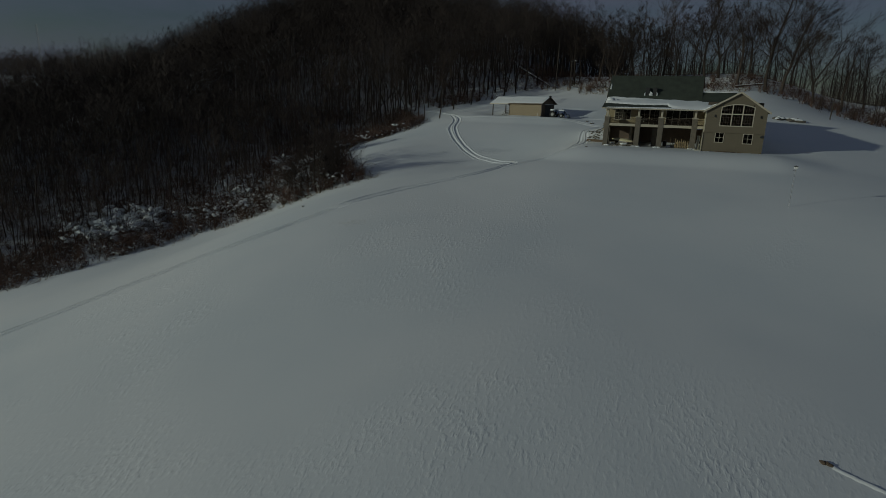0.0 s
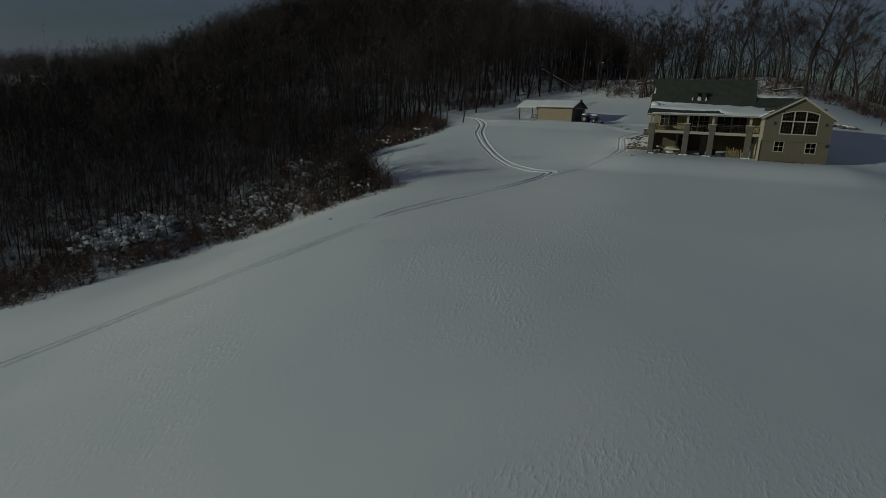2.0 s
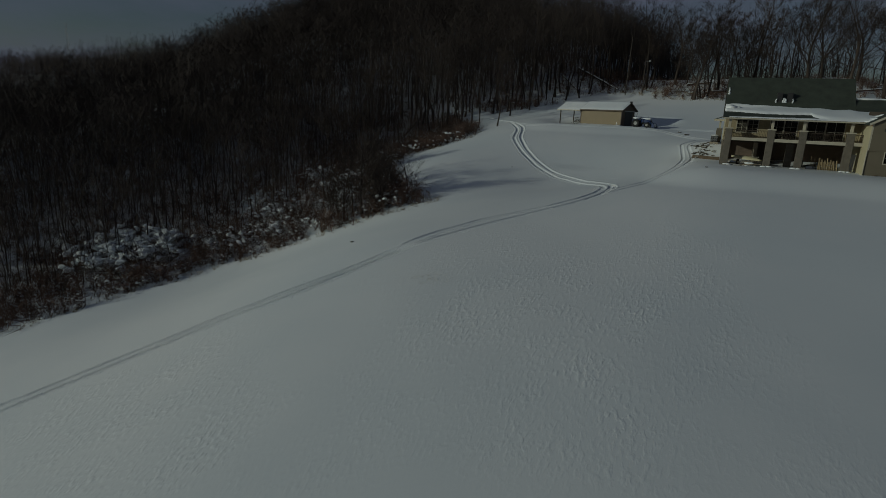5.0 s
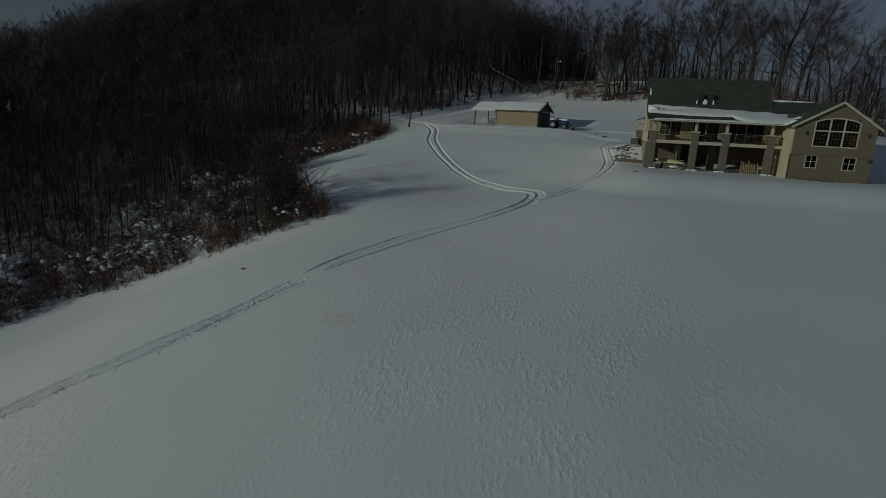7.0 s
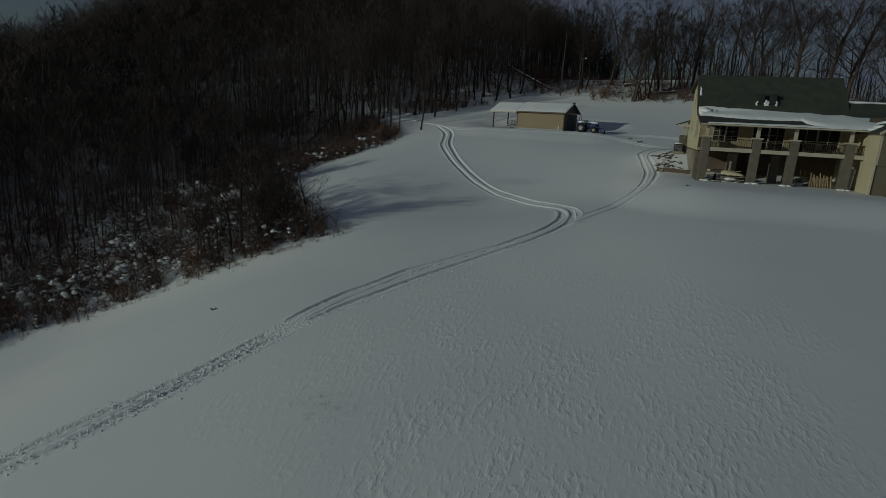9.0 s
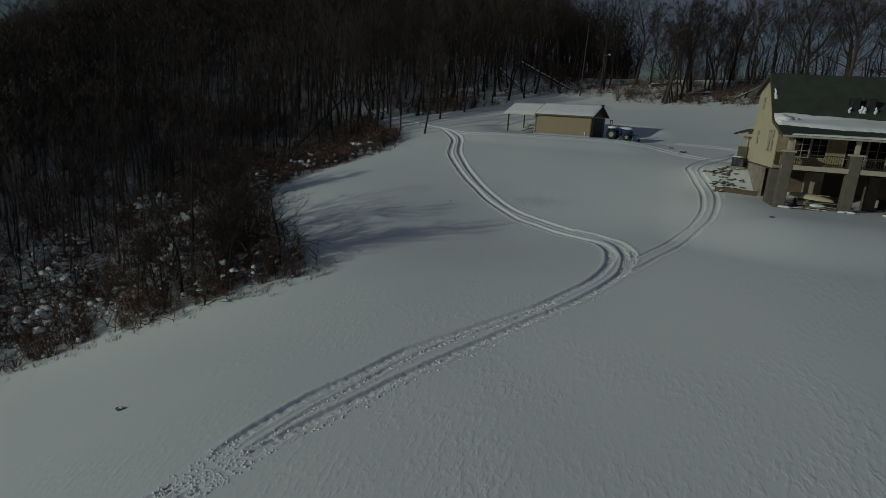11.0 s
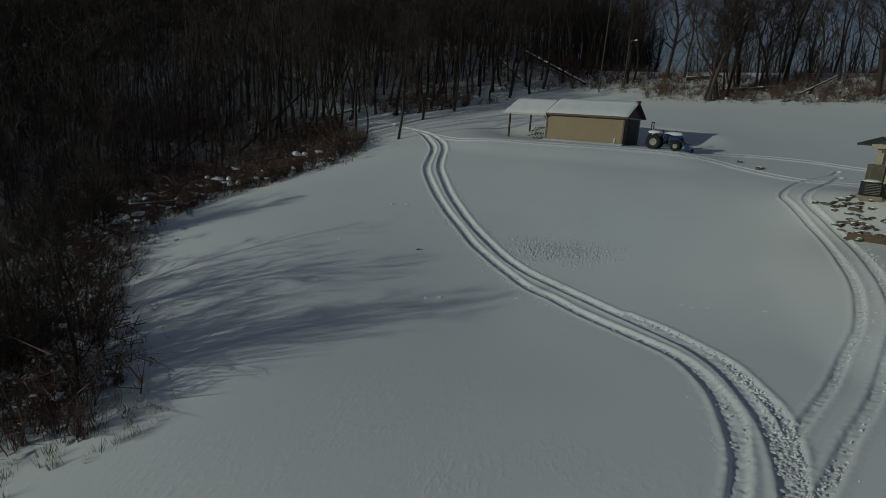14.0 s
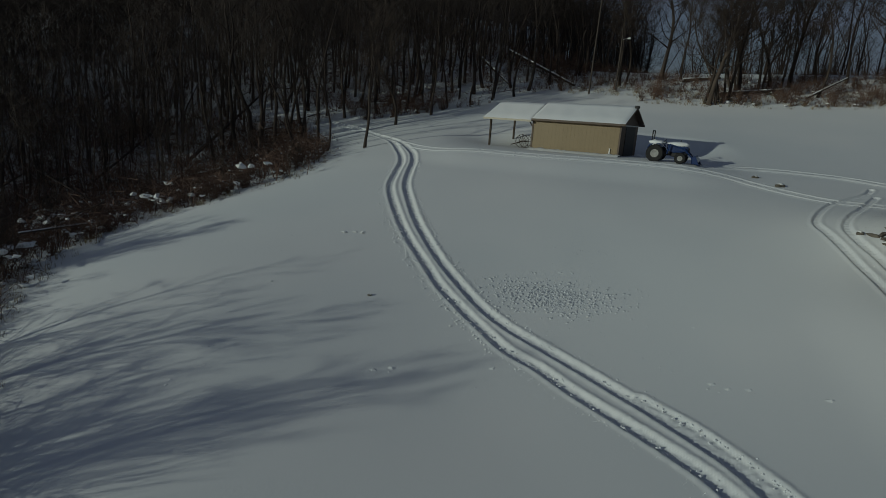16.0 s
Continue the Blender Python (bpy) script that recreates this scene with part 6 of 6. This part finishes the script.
# farther hills
FARTREE = [flat_tree(600 + k, 17, 0.12, 13, 0.22, 0.1, 4) for k in range(5)]
far = []
while len(far) < 4800:
    x, y = rnd.uniform(-640, -20), rnd.uniform(-30, 420)
    if in_woods(x, y) and (x < -170 or y > 225):
        far.append((x, y, gz(x, y), rnd.uniform(0.8, 1.15), rnd.uniform(0, 6.28)))
scatter("far_woods", FARTREE, far, TWIG, "far bare woodland covering the hills", "woods")

# skyline trees on the rise behind house and shed
SKYLINE = [(-17.8, 143.2, 1.0), (-16.6, 144.6, 0.9), (-15.4, 146, 1.1), (-13.6, 150, 1.05), (-11.2, 150.5, 0.95), (-9.2, 153, 1.1), (-7, 152.8, 1.0), (-3.3, 155.6, 1.0), (0.1, 155.2, 1.05), (2.4, 147, 1.15), (9.3, 147.5, 1.15), (15.2, 147, 1.3), (18.4, 149, 1.2), (24.5, 147, 1.0), (-28.4, 152.6, 1.1), (-22.8, 156.2, 1.05), (-20.1, 156.4, 0.95), (30.5, 150, 0.9), (5.5, 156, 1.0), (-34.5, 157, 1.0), (12.2, 158, 1.0), (21.5, 158, 0.95), (36, 156, 0.8), (-5.2, 147.6, 0.95)]
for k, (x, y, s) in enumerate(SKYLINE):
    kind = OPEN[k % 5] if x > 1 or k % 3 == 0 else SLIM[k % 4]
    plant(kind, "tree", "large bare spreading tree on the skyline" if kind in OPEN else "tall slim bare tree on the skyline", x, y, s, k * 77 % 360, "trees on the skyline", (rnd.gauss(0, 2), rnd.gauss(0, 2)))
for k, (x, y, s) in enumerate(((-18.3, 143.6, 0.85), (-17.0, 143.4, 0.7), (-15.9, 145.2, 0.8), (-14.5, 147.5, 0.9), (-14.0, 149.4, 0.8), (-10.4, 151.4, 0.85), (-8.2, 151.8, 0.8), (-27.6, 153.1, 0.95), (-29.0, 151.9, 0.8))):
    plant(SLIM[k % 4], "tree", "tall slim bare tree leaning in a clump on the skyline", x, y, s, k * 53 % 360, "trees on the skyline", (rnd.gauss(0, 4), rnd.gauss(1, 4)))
plant(SLIM[0], "tree", "lone slim bare tree beside the wheel ruts", -51.1, 116.5, 0.8, 40, "trees at the woods edge")
plant(SLIM[1], "tree", "lone slim bare tree at the foot of the woods", -53.4, 130.2, 0.9, 140, "trees at the woods edge")
plant(SLIM[2], "tree", "lone slim bare tree at the foot of the woods", -50.6, 135.0, 0.9, 240, "trees at the woods edge")
back = []
RIDGETREE = [flat_tree(650 + k, 18, 0.17, 18, 0.12, 0.035, 5) for k in range(5)]
for k in range(760):
    x, y = rnd.uniform(-19, 120), rnd.uniform(158, 225)
    back.append((x, y, gz(x, y), rnd.uniform(0.4, 0.95), rnd.uniform(0, 6.28)))
for k in range(620):
    x, y = rnd.uniform(24, 130), rnd.uniform(134, 165)
    back.append((x, y, gz(x, y), rnd.uniform(0.14, 0.34) if k > 14 else 0.5, rnd.uniform(0, 6.28)))
scatter("ridge_trees", RIDGETREE, back, TWIG, "thin screen of bare trees beyond the rise", "woods")


# ---- brush ----
def bush_mesh(seed, h, stems, spread):
    rr = random.Random(seed)
    g = Growth()
    for k in range(stems):
        a = rr.uniform(0, 6.283)
        d = Vector((math.cos(a) * spread * rr.random(), math.sin(a) * spread * rr.random(), 1))
        L = h * rr.uniform(0.5, 1.0)
        b0 = Vector((rr.gauss(0, 0.18), rr.gauss(0, 0.18), -0.1))
        mid = b0 + d * L * 0.5 + Vector((rr.gauss(0, 0.08), rr.gauss(0, 0.08), 0))
        tip = mid + Vector((d.x * 1.5, d.y * 1.5, 0.7)).normalized() * L * 0.5
        g.tube([b0, mid], [0.02, 0.012], 3)
        g.sliver(mid, tip - mid, 0.024)
        for j in range(7):
            s = b0.lerp(mid, rr.random()) if j < 2 else mid.lerp(tip, rr.random())
            g.sliver(s, Vector((rr.gauss(0, 0.5), rr.gauss(0, 0.5), rr.uniform(0.0, 0.8))) * L * 0.4, 0.03)
    return np.array([tuple(v) for v in g.v]), g.f


BUSH = [bush_mesh(700 + k, 2.4, 15, 0.75) for k in range(5)]
rim, tries = [], 0
while len(rim) < 1800 and tries < 90000:
    tries += 1
    x, y = rnd.uniform(-130, -40), rnd.uniform(28, 142)
    if not in_woods(x, y) or on_trail(x, y):
        continue
    d = rim_distance(x, y)
    low = float(smooth(112, 84, y))
    if rnd.random() < math.exp(-d / (4 + 16 * low)):
        rim.append((x, y, gz(x, y), rnd.uniform(0.55, 1.25) * (1.0 if d > 1 else 0.7), rnd.uniform(0, 6.28)))
for k, (x, y, z, s, a) in enumerate(sorted(rim, key=lambda p: rim_distance(p[0], p[1]))[:110]):
    if k < 5:
        me = bpy.data.meshes.new("bush")
        me.from_pydata(BUSH[k][0].tolist(), [], BUSH[k][1])
        me.materials.append(BRUSH)
        BUSH[k] = (*BUSH[k], me)
    ob = new("bush", BUSH[k % 5][2])
    ob.matrix_basis = pose(x, y, z, 0, 0, math.degrees(a)) @ Matrix.Diagonal((s, s, s, 1))
    tagged(ob, "leafless brown shrub at the edge of the snow field", "bush", "bushes at the woods edge")
BUSH = [b[:2] for b in BUSH]
scatter("brush", BUSH, rim[110:], BRUSH, "tangled brown undergrowth along the woods", "undergrowth")


def litter_mesh(seed):
    rr = random.Random(seed)
    g = Growth()
    for k in range(9):
        b0 = Vector((rr.gauss(0, 0.5), rr.gauss(0, 0.5), -0.05))
        d0 = Vector((rr.gauss(0, 0.5), rr.gauss(0, 0.5), 1.6)) * rr.uniform(0.4, 1.0)
        g.sliver(b0, d0, 0.045)
        for j in range(5):
            g.sliver(b0 + d0 * rr.random(), Vector((rr.gauss(0, 0.5), rr.gauss(0, 0.5), rr.uniform(-0.1, 0.5))), 0.035)
    return np.array([tuple(v) for v in g.v]), g.f


LITTER = [litter_mesh(750 + k) for k in range(5)]
under = []
while len(under) < 3800:
    x, y = rnd.uniform(-135, -30), rnd.uniform(35, 190)
    if in_woods(x, y) and not on_trail(x, y) and rnd.random() < (0.45 if y < 104 else 1.0 if y < 128 else 0.4):
        under.append((x, y, gz(x, y), rnd.uniform(0.7, 2.3), rnd.uniform(0, 6.28)))
scatter("understory", LITTER, under, BRUSH, "thin brown understory on the woodland floor", "undergrowth")
strip = []
for k in range(1500):
    x = rnd.uniform(-40, 70)
    y = 142.6 + 0.08 * abs(x + 10) - 0.3 * max(0, x - 14) + rnd.uniform(0, 14) + (4 if x < -26 else 0)
    strip.append((x, y, gz(x, y), rnd.uniform(0.3, 0.85), rnd.uniform(0, 6.28)))
scatter("ridge_brush", BUSH, strip, BRUSH, "low dry brush along the top of the field", "undergrowth")


def tuft(seed):
    rr = random.Random(seed)
    v, f = [], []
    for k in range(12):
        a, L = rr.uniform(0, 6.283), rr.uniform(0.25, 0.6)
        x, y = rr.gauss(0, 0.15), rr.gauss(0, 0.15)
        n = len(v)
        v += [(x - 0.012, y, -0.05), (x + 0.012, y, -0.05), (x + math.cos(a) * L * 0.4, y + math.sin(a) * L * 0.4, L)]
        f.append((n, n + 1, n + 2))
    return np.array(v), f


TUFT = [tuft(800 + k) for k in range(4)]
dry = []
for k in range(700):
    x = rnd.uniform(-36, 12)
    y = 141.5 + 0.08 * abs(x + 10) + rnd.uniform(0, 8) + (4 if x < -26 else 0)
    dry.append((x, y, gz(x, y), rnd.uniform(0.6, 1.3), rnd.uniform(0, 6.28)))
for (ax, ay), (bx, by) in zip(EDGE[2:18], EDGE[3:19]):
    for k in range(28):
        t = rnd.random()
        x, y = ax + (bx - ax) * t + rnd.gauss(0.3, 0.7), ay + (by - ay) * t + rnd.gauss(-0.2, 0.7)
        dry.append((x, y, gz(x, y), rnd.uniform(0.5, 1.1), rnd.uniform(0, 6.28)))
for k in range(60):
    x, y = rnd.gauss(-30.2, 0.9), rnd.gauss(47.6, 0.5)
    dry.append((x, y, gz(x, y) - 0.08, rnd.uniform(0.2, 0.4), rnd.uniform(0, 6.28)))
scatter("dry_grass", TUFT, dry, GRASS, "tufts of dry grass poking through the snow", "grass")


def clump(seed):
    bm = bmesh.new()
    lump(bm, (0, 0, 0), (0.42, 0.34, 0.26), seed, 1.5, 0.4, 1)
    v = np.array([tuple(p.co) for p in bm.verts])
    f = [tuple(q.index for q in face.verts) for face in bm.faces]
    bm.free()
    return v, f


CLUMP = [clump(900 + k) for k in range(6)]
laden = []
for x, y, z, s, a in rim:
    for j in range(rnd.choice((0, 1, 2, 3, 4))):
        laden.append((x + rnd.gauss(0, 0.6) * s, y + rnd.gauss(0, 0.6) * s, z + s * rnd.uniform(0.0, 1.1), rnd.uniform(0.12, 0.62), rnd.uniform(0, 6.28)))
for cx, cy, n in ((-58, 76, 90), (-63, 82, 130), (-57, 71, 60), (-66, 96, 45), (-62, 101, 14), (-70, 66, 110), (-61, 88, 50), (-52, 73, 30), (-57, 106, 8), (-75, 78, 120), (-68, 74, 110), (-72, 88, 100), (-64, 69, 60)):
    for k in range(n):
        x, y = rnd.gauss(cx, 1.8), rnd.gauss(cy, 1.4)
        laden.append((x, y, gz(x, y) + rnd.uniform(0.4, 1.9), rnd.uniform(0.25, 1.0), rnd.uniform(0, 6.28)))
for k in range(460):
    x, y = rnd.gauss(-84, 5), rnd.gauss(61, 3.0)
    if in_woods(x, y):
        laden.append((x, y, gz(x, y) + rnd.uniform(0.3, 2.2), rnd.uniform(0.5, 1.9), rnd.uniform(0, 6.28)))
for x, y, z, s, a in strip:
    if rnd.random() < 0.6:
        laden.append((x + rnd.gauss(0, 0.4), y + rnd.gauss(0, 0.4), z + rnd.uniform(0.0, 0.4), rnd.uniform(0.15, 0.5), rnd.uniform(0, 6.28)))
scatter("snow_on_brush", CLUMP, laden, SNOW_SOFT, "clumps of snow caught in the undergrowth", "snow")
shrub = new("bush", bpy.data.objects["bush"].data)
shrub.matrix_basis = pose(-51.0, 80.6, gz(-51.0, 80.6), 0, 0, 20) @ Matrix.Diagonal((0.4, 0.4, 0.5, 1))
tagged(shrub, "tiny leafless shrub standing alone in the snow", "bush", "bushes at the woods edge")
